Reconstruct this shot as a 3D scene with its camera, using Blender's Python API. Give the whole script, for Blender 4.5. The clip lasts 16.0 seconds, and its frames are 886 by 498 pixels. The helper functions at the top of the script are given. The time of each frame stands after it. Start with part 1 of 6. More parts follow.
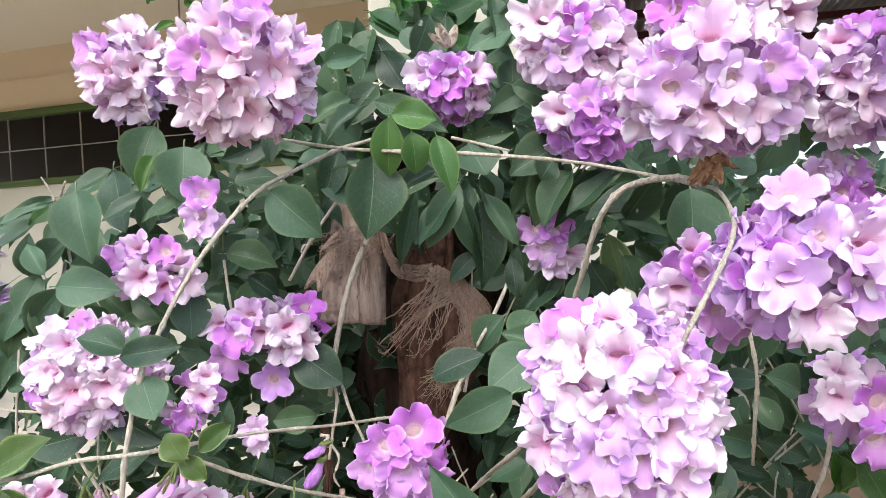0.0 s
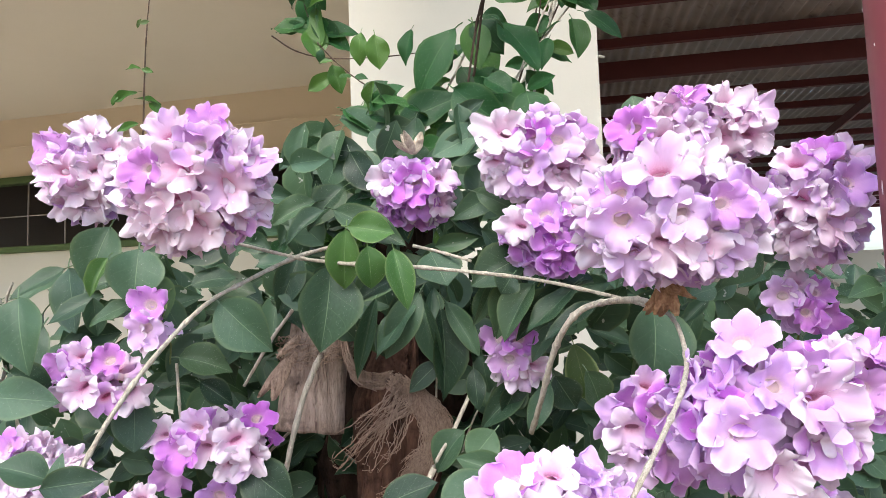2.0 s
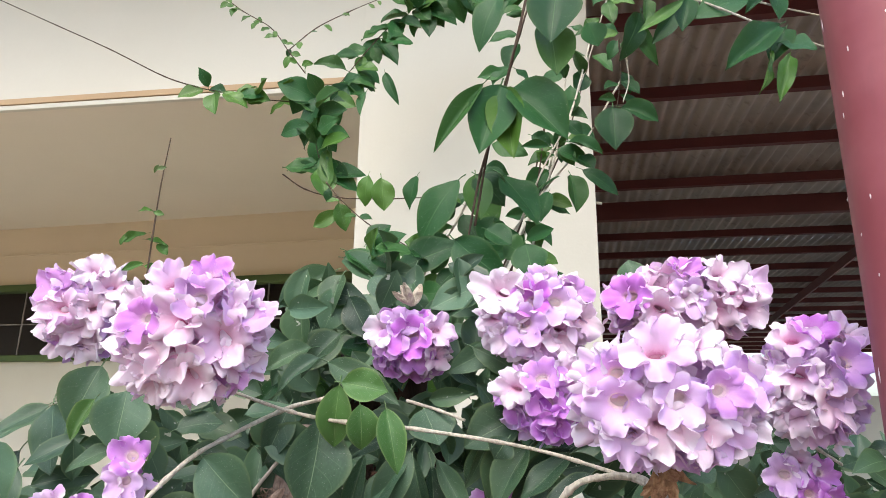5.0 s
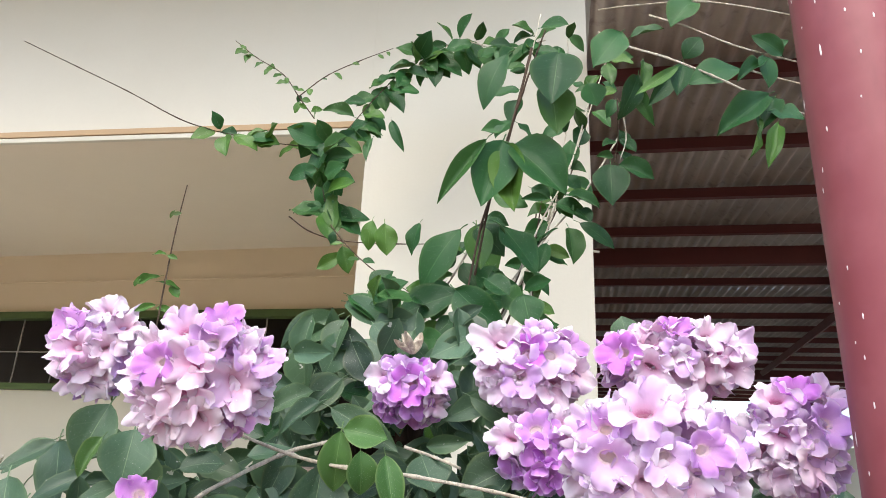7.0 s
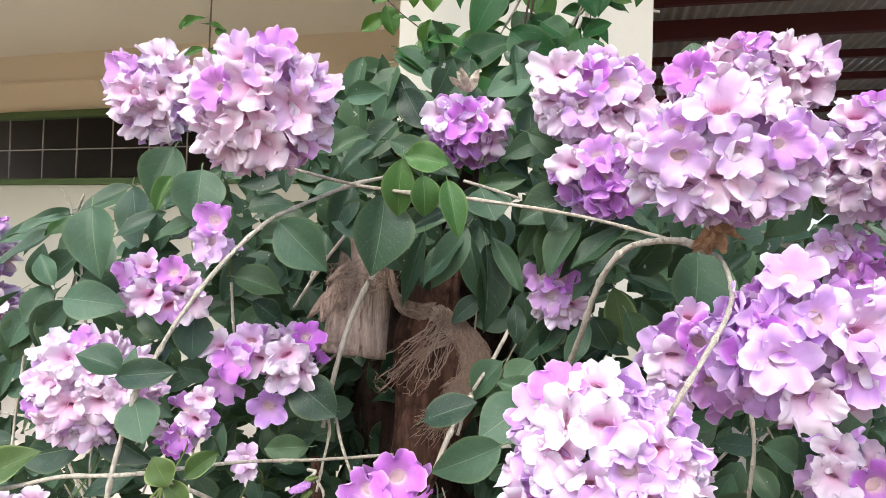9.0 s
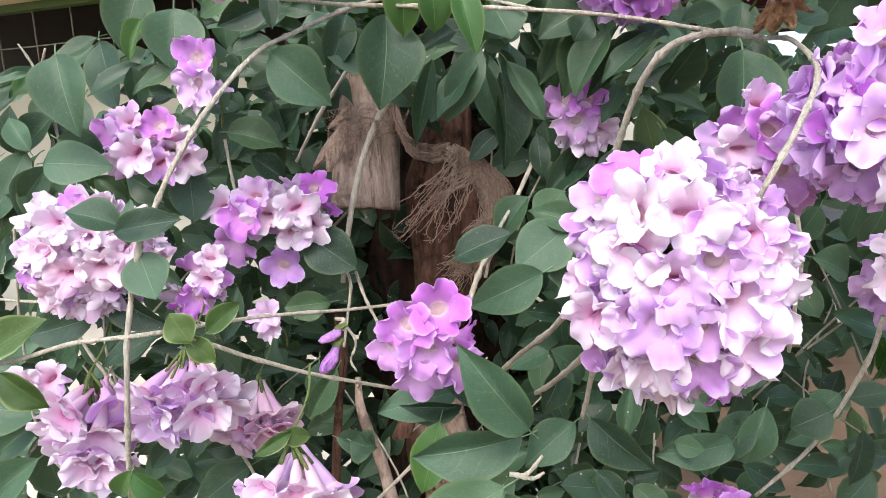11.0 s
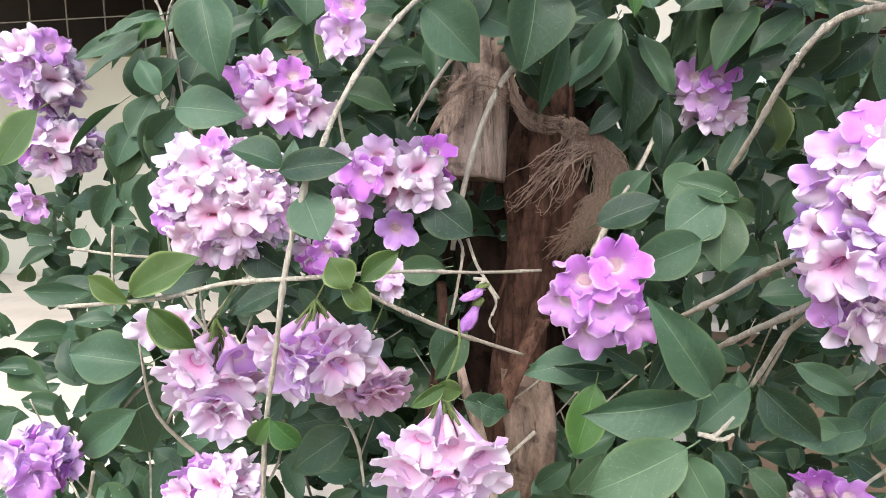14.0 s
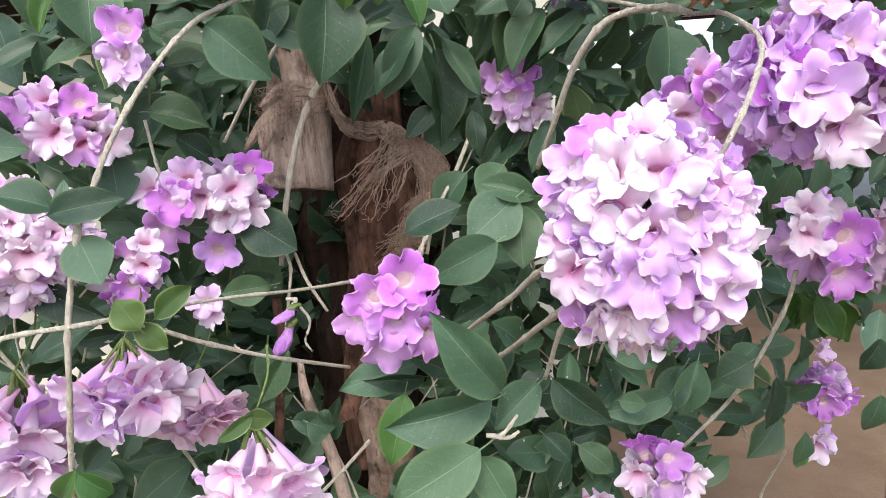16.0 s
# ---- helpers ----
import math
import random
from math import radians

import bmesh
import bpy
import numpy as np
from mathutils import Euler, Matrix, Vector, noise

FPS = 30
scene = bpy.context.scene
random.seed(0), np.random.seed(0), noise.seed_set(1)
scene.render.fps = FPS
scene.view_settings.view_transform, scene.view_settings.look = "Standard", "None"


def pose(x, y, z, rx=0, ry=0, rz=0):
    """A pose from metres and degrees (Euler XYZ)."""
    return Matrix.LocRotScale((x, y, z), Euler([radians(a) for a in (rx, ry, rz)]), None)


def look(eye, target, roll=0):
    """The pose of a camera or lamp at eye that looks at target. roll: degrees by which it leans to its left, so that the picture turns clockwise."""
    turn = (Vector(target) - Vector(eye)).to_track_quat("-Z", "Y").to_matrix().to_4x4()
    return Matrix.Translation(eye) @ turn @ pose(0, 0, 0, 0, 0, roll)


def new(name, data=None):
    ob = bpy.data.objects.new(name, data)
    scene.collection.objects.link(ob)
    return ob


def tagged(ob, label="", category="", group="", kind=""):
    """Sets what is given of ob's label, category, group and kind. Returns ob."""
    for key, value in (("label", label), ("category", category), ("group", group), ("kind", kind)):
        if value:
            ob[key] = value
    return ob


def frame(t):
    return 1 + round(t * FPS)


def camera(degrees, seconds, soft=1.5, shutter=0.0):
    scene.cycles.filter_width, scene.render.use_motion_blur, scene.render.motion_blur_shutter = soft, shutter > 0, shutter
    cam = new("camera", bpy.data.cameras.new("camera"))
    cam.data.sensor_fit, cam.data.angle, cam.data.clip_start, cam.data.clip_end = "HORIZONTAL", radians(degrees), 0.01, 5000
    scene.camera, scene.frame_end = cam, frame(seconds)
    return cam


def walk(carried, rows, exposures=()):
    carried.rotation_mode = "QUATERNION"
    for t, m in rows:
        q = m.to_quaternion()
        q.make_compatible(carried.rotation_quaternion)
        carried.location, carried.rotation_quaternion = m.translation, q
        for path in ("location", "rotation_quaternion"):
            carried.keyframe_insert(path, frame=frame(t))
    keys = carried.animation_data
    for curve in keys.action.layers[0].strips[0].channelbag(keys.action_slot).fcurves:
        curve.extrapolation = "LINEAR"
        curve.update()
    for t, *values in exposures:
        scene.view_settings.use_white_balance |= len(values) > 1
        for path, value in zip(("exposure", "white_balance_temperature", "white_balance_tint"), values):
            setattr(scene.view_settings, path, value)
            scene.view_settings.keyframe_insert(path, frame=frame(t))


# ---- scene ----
cam = camera(67.4, 16.0, soft=0.5)
EXPOSURE = 1.54
PATH = [
    (0, (0.03, 0.008, 1.432), (-0.039, 2.006, 1.385), -2.9),
    (0.5, (0.048, 0.058, 1.435), (0.102, 2.056, 1.367), -2.7),
    (1, (0.07, 0.083, 1.448), (0.108, 2.081, 1.358), -2.8),
    (1.5, (0.086, 0.047, 1.473), (0.043, 2.046, 1.51), -1.6),
    (2, (0.072, 0.032, 1.49), (0.048, 2.026, 1.649), -1.9),
    (2.5, (0.063, 0.015, 1.498), (0.022, 1.998, 1.759), -0.5),
    (3, (0.062, 0.008, 1.51), (0.017, 1.98, 1.845), 0.1),
    (3.5, (0.062, 0.01, 1.517), (0.015, 1.969, 1.919), 0.6),
    (4, (0.074, 0.021, 1.519), (0.043, 1.976, 1.943), 0.3),
    (4.5, (0.082, 0.026, 1.526), (0.077, 1.97, 1.992), 0.6),
    (5, (0.073, 0.021, 1.536), (0.06, 1.952, 2.057), 0.7),
    (5.2, (0.075, 0.02, 1.541), (0.065, 1.945, 2.082), 0.7),
    (7.3, (0.067, -0.032, 1.545), (0.055, 1.866, 2.175), 2.5),
    (7.5, (0.066, -0.031, 1.54), (0.052, 1.886, 2.112), 2.3),
    (8, (0.051, 0.005, 1.519), (-0.007, 1.965, 1.912), 2.8),
    (8.5, (0.05, 0.007, 1.49), (-0.007, 1.997, 1.682), 2.2),
    (9, (0.048, 0.004, 1.454), (-0.072, 2.0, 1.487), 1.6),
    (9.5, (0.05, 0.015, 1.423), (-0.072, 2.006, 1.275), 0.3),
    (9.7, (0.05, 0.017, 1.413), (-0.075, 2.002, 1.203), -0.4),
    (11.8, (-0.056, 0.131, 1.364), (-0.131, 2.102, 1.03), -4.0),
    (12, (-0.074, 0.142, 1.353), (-0.135, 2.111, 1.011), -3.9),
    (12.5, (-0.113, 0.151, 1.342), (-0.177, 2.108, 0.933), -4.6),
    (13, (-0.137, 0.126, 1.342), (-0.182, 2.086, 0.948), -3.0),
    (13.5, (-0.15, 0.09, 1.349), (-0.162, 2.059, 0.998), -0.7),
    (14, (-0.159, 0.075, 1.345), (-0.258, 2.046, 1.024), 0.1),
    (14.5, (-0.132, 0.085, 1.357), (-0.125, 2.049, 0.977), -1.1),
    (15, (-0.097, 0.081, 1.368), (-0.057, 2.042, 0.973), -2.8),
    (15.5, (-0.067, 0.076, 1.371), (0.104, 2.03, 0.98), -3.0),
    (16, (-0.055, 0.073, 1.375), (0.143, 2.028, 1.0), -3.9),
]
walk(cam, [(t, look(eye, target, roll)) for t, eye, target, roll in PATH], exposures=((0.0, EXPOSURE), (9.5, EXPOSURE), (12.0, EXPOSURE), (14.0, EXPOSURE + 0.06), (16.0, EXPOSURE)))

# ---- light: a bright overcast sky with a soft sun high behind the camera ----
world = bpy.data.worlds.new("sky")
scene.world = world
world.use_nodes = True
wn = world.node_tree.nodes
sky = wn.new("ShaderNodeTexSky")
sky.sky_type = "NISHITA"
sky.sun_disc = False
SUN_EL, SUN_ROT = radians(54), radians(195)
sky.sun_elevation, sky.sun_rotation = SUN_EL, SUN_ROT
sky.air_density, sky.dust_density, sky.ozone_density = 1.0, 3.6, 1.2
world.node_tree.links.new(sky.outputs[0], wn["Background"].inputs[0])
wn["Background"].inputs[1].default_value = 0.15

sun_data = bpy.data.lights.new("sun", "SUN")
sun_data.energy, sun_data.angle, sun_data.color = 0.42, radians(40), (1.0, 0.985, 1.0)
sun = new("sun", sun_data)
sun_dir = Vector((math.sin(SUN_ROT) * math.cos(SUN_EL), math.cos(SUN_ROT) * math.cos(SUN_EL), math.sin(SUN_EL)))
sun.matrix_basis = look(sun_dir * 20, (0, 0, 0))


# ---- materials ----
class Nodes:
    def __init__(self, name):
        self.mat = bpy.data.materials.new(name)
        self.mat.use_nodes = True
        self.tree = self.mat.node_tree
        self.bsdf = self.tree.nodes["Principled BSDF"]
        self.out = self.tree.nodes["Material Output"]

    def add(self, kind, **values):
        n = self.tree.nodes.new("ShaderNode" + kind)
        for k, v in values.items():
            if k == "op":
                n.operation = v
            elif k == "blend":
                n.blend_type = v
            elif k == "attr":
                n.attribute_name = v
        return n

    def link(self, a, b):
        self.tree.links.new(a, b)

    def put(self, socket, v):
        if hasattr(v, "is_linked"):
            self.link(v, socket)
        else:
            socket.default_value = v

    def noise(self, scale, detail=3.0, coords=None, rough=0.55):
        n = self.add("TexNoise")
        n.inputs["Scale"].default_value, n.inputs["Detail"].default_value, n.inputs["Roughness"].default_value = scale, detail, rough
        if coords is not None:
            self.link(coords, n.inputs["Vector"])
        return n.outputs["Fac"]

    def ramp(self, fac, *stops):
        n = self.add("ValToRGB")
        e = n.color_ramp.elements
        while len(e) < len(stops):
            e.new(0.5)
        for el, (p, c) in zip(e, stops):
            el.position, el.color = p, (*c, 1) if len(c) == 3 else c
        self.put(n.inputs[0], fac)
        return n.outputs[0]

    def mix(self, fac, a, b, blend="MIX"):
        n = self.add("MixRGB", blend=blend)
        self.put(n.inputs[0], fac)
        self.put(n.inputs[1], a if hasattr(a, "is_linked") else (*a, 1))
        self.put(n.inputs[2], b if hasattr(b, "is_linked") else (*b, 1))
        return n.outputs[0]

    def math(self, op, a, b=0.0, c=0.0):
        n = self.add("Math", op=op)
        for s, v in zip(n.inputs, (a, b, c)):
            self.put(s, v)
        return n.outputs[0]

    def step(self, v, lo, hi, a=0.0, b=1.0):
        n = self.add("MapRange")
        n.interpolation_type = "SMOOTHSTEP"
        for s, x in zip(n.inputs, (v, lo, hi, a, b)):
            self.put(s, x)
        return n.outputs[0]

    def bump(self, height, strength=0.3, distance=0.002):
        n = self.add("Bump")
        n.inputs["Strength"].default_value, n.inputs["Distance"].default_value = strength, distance
        self.link(height, n.inputs["Height"])
        self.link(n.outputs[0], self.bsdf.inputs["Normal"])
        return n.outputs[0]

    def set(self, color=None, rough=None, metal=None, spec=None):
        for key, v in (("Base Color", color), ("Roughness", rough), ("Metallic", metal), ("Specular IOR Level", spec)):
            if v is not None:
                self.put(self.bsdf.inputs[key], (*v, 1) if isinstance(v, tuple) and len(v) == 3 else v)
        return self.mat

    def translucent(self, color, share):
        t = self.add("BsdfTranslucent")
        self.put(t.inputs[0], color)
        m = self.add("MixShader")
        m.inputs[0].default_value = share
        self.link(self.bsdf.outputs[0], m.inputs[1])
        self.link(t.outputs[0], m.inputs[2])
        self.link(m.outputs[0], self.out.inputs[0])

    def object(self):
        return self.add("TexCoord").outputs["Object"]

    def random(self):
        return self.add("ObjectInfo").outputs["Random"]


def petal_material(name, inner, limb, edge, throat, deep, other):
    """A petal: deep and throat in the tube, inner round the mouth, limb, and edge at the rim; streaked along the petal."""
    m = Nodes(name)
    rad = m.add("Attribute", attr="reach").outputs["Fac"]
    ang = m.add("Attribute", attr="lobe").outputs["Fac"]
    co = m.object()
    rnd = m.random()
    stain = m.noise(38, 3, co)
    wob = m.math("ADD", rad, m.math("MULTIPLY", m.math("SUBTRACT", stain, 0.5), 0.16))
    wide = 0.07 if throat[1] > 0.5 else 0.04
    col = m.ramp(wob, (0.0, deep), (0.33 + wide, throat), (0.43 + wide, inner), (0.57 + wide, tuple(0.5 * a + 0.5 * b for a, b in zip(inner, limb))), (0.84, limb), (1.0, edge))
    # whole lobes run to a second tint
    patch = m.noise(1.2, 2, co)
    col = m.mix(m.math("MULTIPLY", m.step(m.math("ADD", patch, m.math("MULTIPLY", m.math("SUBTRACT", rnd, 0.5), 0.7)), 0.58, 0.82), m.step(rad, 0.42, 0.62)), col, other)
    # fine veins that fan out along the petal
    vein = m.math("SINE", m.math("MULTIPLY", ang, 60.0))
    vein = m.math("MULTIPLY", m.step(vein, 0.2, 1.0), m.step(rad, 0.4, 0.75, 0.4, 0.03))
    col = m.mix(vein, col, m.mix(0.5, inner, limb))
    # a thin pale hem round each lobe
    hem = m.math("MAXIMUM", m.step(rad, 0.93, 0.99), m.math("MULTIPLY", m.step(m.math("ABSOLUTE", m.math("SUBTRACT", ang, 0.5)), 0.43, 0.49), m.step(rad, 0.62, 0.75)))
    col = m.mix(m.math("MULTIPLY", hem, 0.32), col, (0.80, 0.75, 0.84))
    hue = m.add("HueSaturation")
    m.link(m.math("ADD", 0.487, m.math("MULTIPLY", rnd, 0.026)), hue.inputs["Hue"])
    m.link(m.math("ADD", 0.66, m.math("MULTIPLY", m.math("FRACT", m.math("MULTIPLY", rnd, 7.31)), 0.5)), hue.inputs["Saturation"])
    m.link(m.math("ADD", 0.9, m.math("MULTIPLY", m.math("FRACT", m.math("MULTIPLY", rnd, 3.77)), 0.16)), hue.inputs["Value"])
    m.link(col, hue.inputs["Color"])
    col = hue.outputs[0]
    mottle = m.noise(16, 4, co, 0.65)
    col = m.mix(m.step(mottle, 0.4, 0.75, 0.0, 0.22), col, m.mix(0.5, limb, inner))
    m.set(col, 0.62, spec=0.25)
    crease = m.noise(5, 2, co, 0.5)
    m.bump(m.math("ADD", m.math("MULTIPLY", crease, 1.2), m.math("MULTIPLY", vein, 0.25)), 0.25, 0.003)
    m.translucent(m.mix(0.35, col, (0.84, 0.48, 0.72)), 0.28)
    return m.mat


def leaf_material(name, dark, light, vein_color, gloss, rim=0.0, spec=0.34):
    m = Nodes(name)
    uv = m.add("SeparateXYZ")
    m.link(m.add("TexCoord").outputs["UV"], uv.inputs[0])
    u, v = uv.outputs[0], uv.outputs[1]
    side = m.math("ABSOLUTE", m.math("SUBTRACT", u, 0.5))
    geo = m.add("NewGeometry")
    rnd = m.math("FRACT", m.math("ADD", m.random(), geo.outputs["Random Per Island"]))
    co = m.object()
    blotch = m.noise(26, 4, co)
    fine = m.noise(260, 2, co)
    col = m.mix(m.math("ADD", m.math("MULTIPLY", rnd, 0.9), m.math("MULTIPLY", m.math("SUBTRACT", blotch, 0.3), 0.55)), dark, light)
    col = m.mix(m.math("MULTIPLY", m.step(m.math("FRACT", m.math("MULTIPLY", rnd, 5.37)), 0.55, 1.0), 0.45), col, tuple(0.5 * a + 0.5 * b for a, b in zip(light, (0.075, 0.125, 0.022))))
    mid = m.step(side, 0.003, 0.012, 1.0, 0.0)
    lat = m.math("ABSOLUTE", m.math("SUBTRACT", m.math("FRACT", m.math("SUBTRACT", m.math("MULTIPLY", v, 5.0), m.math("MULTIPLY", side, 3.2))), 0.5))
    lat = m.math("MULTIPLY", m.step(lat, 0.0, 0.035, 0.24, 0.0), m.step(side, 0.3, 0.46, 1.0, 0.0))
    veins = m.math("MAXIMUM", m.math("MULTIPLY", mid, 0.8), lat)
    col = m.mix(m.math("MULTIPLY", veins, 0.6), col, vein_color)
    if rim:
        col = m.mix(m.math("MULTIPLY", m.step(side, 0.40, 0.5), rim), col, (0.30, 0.38, 0.14))
    # pale specks of dust and bites
    speck = m.step(m.noise(70, 2, co), 0.70, 0.73)
    col = m.mix(m.math("MULTIPLY", speck, 0.75), col, (0.50, 0.53, 0.46))
    m.set(col, m.math("ADD", gloss, m.math("MULTIPLY", blotch, 0.1)), spec=spec)
    m.bump(m.math("ADD", m.math("MULTIPLY", veins, -1.2), m.math("MULTIPLY", fine, 0.5)), 0.4, 0.0012)
    m.translucent(m.mix(0.5, col, (0.16, 0.30, 0.05)), 0.12)
    return m.mat


def bark_material(name, dark, light, scale=60.0, stretch=0.12, crack=0.0):
    m = Nodes(name)
    mp = m.add("Mapping")
    m.link(m.object(), mp.inputs[0])
    mp.inputs["Scale"].default_value = (1, 1, stretch)
    grain = m.noise(scale, 6, mp.outputs[0], 0.7)
    big = m.noise(9, 3, m.object())
    col = m.ramp(grain, (0.25, dark), (0.7, light))
    col = m.mix(m.step(big, 0.45, 0.7, 0.0, 0.45), col, tuple(0.5 * a + 0.5 * b for a, b in zip(dark, light)), "MULTIPLY")
    m.set(col, 0.88, spec=0.15)
    relief = m.math("ADD", grain, m.math("MULTIPLY", m.noise(scale * 0.35, 4, m.object()), 0.8))
    if crack:
        blotch = m.noise(22, 5, m.object(), 0.65)
        col = m.mix(m.step(blotch, 0.48, 0.66, 0.0, 0.75), col, tuple(c * 0.55 for c in dark))
        split = m.add("Mapping")
        m.link(m.object(), split.inputs[0])
        split.inputs["Scale"].default_value = (1, 1, 0.06)
        line = m.step(m.noise(90, 3, split.outputs[0]), 0.60, 0.66)
        col = m.mix(m.math("MULTIPLY", line, crack), col, tuple(c * 0.3 for c in dark))
        m.set(col, 0.9, spec=0.12)
        relief = m.math("SUBTRACT", relief, m.math("MULTIPLY", line, 0.8))
    m.bump(relief, 0.9, 0.008)
    return m.mat


def paint_material(name, color, stain_color, rough=0.75, scale=1.3, amount=0.35, bump=0.15):
    m = Nodes(name)
    co = m.object()
    big = m.noise(scale, 5, co, 0.6)
    fine = m.noise(scale * 60, 3, co)
    col = m.mix(m.step(big, 0.42, 0.72, 0.0, amount), color, stain_color)
    col = m.mix(m.math("MULTIPLY", fine, 0.08), col, tuple(c * 0.7 for c in color))
    m.set(col, rough, spec=0.3)
    m.bump(fine, bump, 0.003)
    return m.mat


PETAL = {
    "p": petal_material("pale_petal", (0.79, 0.45, 0.65), (0.79, 0.69, 0.805), (0.84, 0.78, 0.86), (0.58, 0.17, 0.34), (0.40, 0.04, 0.11), (0.68, 0.44, 0.79)),
    "m": petal_material("lilac_petal", (0.76, 0.50, 0.79), (0.615, 0.355, 0.76), (0.72, 0.54, 0.835), (0.90, 0.76, 0.72), (0.86, 0.62, 0.52), (0.70, 0.52, 0.80)),
    "v": petal_material("violet_petal", (0.68, 0.36, 0.71), (0.52, 0.185, 0.635), (0.595, 0.285, 0.715), (0.92, 0.80, 0.76), (0.87, 0.64, 0.52), (0.56, 0.21, 0.68)),
    "o": petal_material("faded_pink_petal", (0.82, 0.44, 0.62), (0.805, 0.655, 0.76), (0.84, 0.755, 0.825), (0.58, 0.15, 0.29), (0.40, 0.04, 0.10), (0.77, 0.53, 0.78)),
}
LEAF = {
    0: leaf_material("leaf_green", (0.004, 0.019, 0.011), (0.068, 0.139, 0.079), (0.24, 0.36, 0.19), 0.36, 0.14, 0.36),
    1: leaf_material("young_leaf_green", (0.022, 0.082, 0.020), (0.062, 0.150, 0.036), (0.24, 0.36, 0.14), 0.34, 0.3),
    3: leaf_material("creeper_leaf_green", (0.008, 0.040, 0.013), (0.026, 0.108, 0.030), (0.12, 0.24, 0.09), 0.36, 0.1, 0.2),
    # young green with the glow of light from behind put into its colour
    4: leaf_material("backlit_young_leaf_tint", (0.030, 0.100, 0.012), (0.066, 0.165, 0.024), (0.20, 0.34, 0.10), 0.38),
    2: leaf_material("olive_leaf_green", (0.030, 0.070, 0.016), (0.066, 0.116, 0.028), (0.20, 0.27, 0.10), 0.36, 0.6),
}
WILT = bark_material("wilted_brown", (0.26, 0.13, 0.06), (0.62, 0.40, 0.22), 200, 0.5)
CREAM_HUSK = bark_material("wilted_cream", (0.38, 0.32, 0.24), (0.70, 0.62, 0.50), 200, 0.5)
PETAL_BUD = bark_material("bud_violet", (0.42, 0.16, 0.58), (0.68, 0.40, 0.78), 300, 0.2)
STEM = bark_material("vine_bark", (0.36, 0.335, 0.265), (0.70, 0.66, 0.54), 220, 0.3)
TWIG = bark_material("dark_twig", (0.045, 0.030, 0.022), (0.12, 0.085, 0.06), 220, 0.3)
GREEN_STEM = bark_material("green_stalk", (0.10, 0.15, 0.05), (0.22, 0.28, 0.10), 220, 0.3)
LOG = bark_material("weathered_log", (0.17, 0.125, 0.10), (0.56, 0.445, 0.36), 75, 0.16, 0.2)
TRUNK = bark_material("brown_trunk", (0.028, 0.015, 0.011), (0.165, 0.090, 0.062), 70, 0.22, 0.1)
WORN = bark_material("worn_trunk", (0.11, 0.075, 0.058), (0.38, 0.285, 0.22), 75, 0.28, 0.12)
# near-black wood: the shade of the bush's hollow is put into its colour
HOLLOW_DARK = bark_material("hollow_shade_wood", (0.014, 0.009, 0.007), (0.060, 0.036, 0.026), 40, 0.25, 0.3)
FIBRE = bark_material("dry_fibre", (0.15, 0.10, 0.075), (0.56, 0.42, 0.32), 300, 0.3)
WALL = paint_material("cream_wall_paint", (0.60, 0.588, 0.495), (0.54, 0.525, 0.43))
CEILING = paint_material("ceiling_board", (0.71, 0.655, 0.535), (0.645, 0.585, 0.47), 0.8, 0.9, 0.3)
TAN = paint_material("tan_wall_paint", (0.70, 0.605, 0.44), (0.63, 0.535, 0.38), 0.75, 1.1, 0.4)
MOULD = paint_material("brown_moulding_paint", (0.46, 0.33, 0.19), (0.38, 0.26, 0.15))
GREEN_PAINT = paint_material("green_frame_paint", (0.07, 0.115, 0.035), (0.05, 0.08, 0.03), 0.5, 4)
BAR_PAINT = paint_material("grey_bar_paint", (0.30, 0.29, 0.27), (0.2, 0.18, 0.16), 0.5, 4)
# dark colour stands for the lack of light inside the room
UNLIT_ROOM = paint_material("unlit_room_tint", (0.11, 0.10, 0.085), (0.07, 0.06, 0.05), 0.9)
CONCRETE = paint_material("pale_concrete", (0.62, 0.59, 0.53), (0.45, 0.42, 0.37), 0.85, 2.5, 0.5, 0.4)
RUST_PAINT = paint_material("oxide_red_purlin", (0.10, 0.028, 0.028), (0.062, 0.020, 0.020), 0.6, 3)


def red_post_material():
    m = Nodes("red_post_paint")
    co = m.object()
    mp = m.add("Mapping")
    m.link(co, mp.inputs[0])
    mp.inputs["Scale"].default_value = (1, 1, 0.3)
    big = m.noise(7, 4, co)
    streak = m.noise(34, 4, mp.outputs[0])
    col = m.mix(m.step(big, 0.35, 0.7), (0.205, 0.046, 0.054), (0.25, 0.072, 0.080))
    col = m.mix(m.step(streak, 0.5, 0.8, 0.0, 0.35), col, (0.14, 0.035, 0.04))
    m.set(col, 0.5, spec=0.4)
    m.bump(streak, 0.12, 0.003)
    return m.mat


RED = red_post_material()
DRIP = paint_material("white_paint_splash", (0.75, 0.70, 0.68), (0.6, 0.5, 0.5), 0.6, 20)


def sheet_material():
    m = Nodes("corrugated_sheet")
    co = m.object()
    big = m.noise(0.9, 5, co, 0.65)
    fine = m.noise(14, 4, co)
    col = m.ramp(big, (0.3, (0.27, 0.235, 0.21)), (0.7, (0.54, 0.48, 0.43)))
    col = m.mix(m.step(fine, 0.55, 0.75, 0.0, 0.5), col, (0.12, 0.085, 0.07))
    m.set(col, 0.38, 0.35)
    m.bump(fine, 0.1, 0.002)
    return m.mat


SHEET = sheet_material()


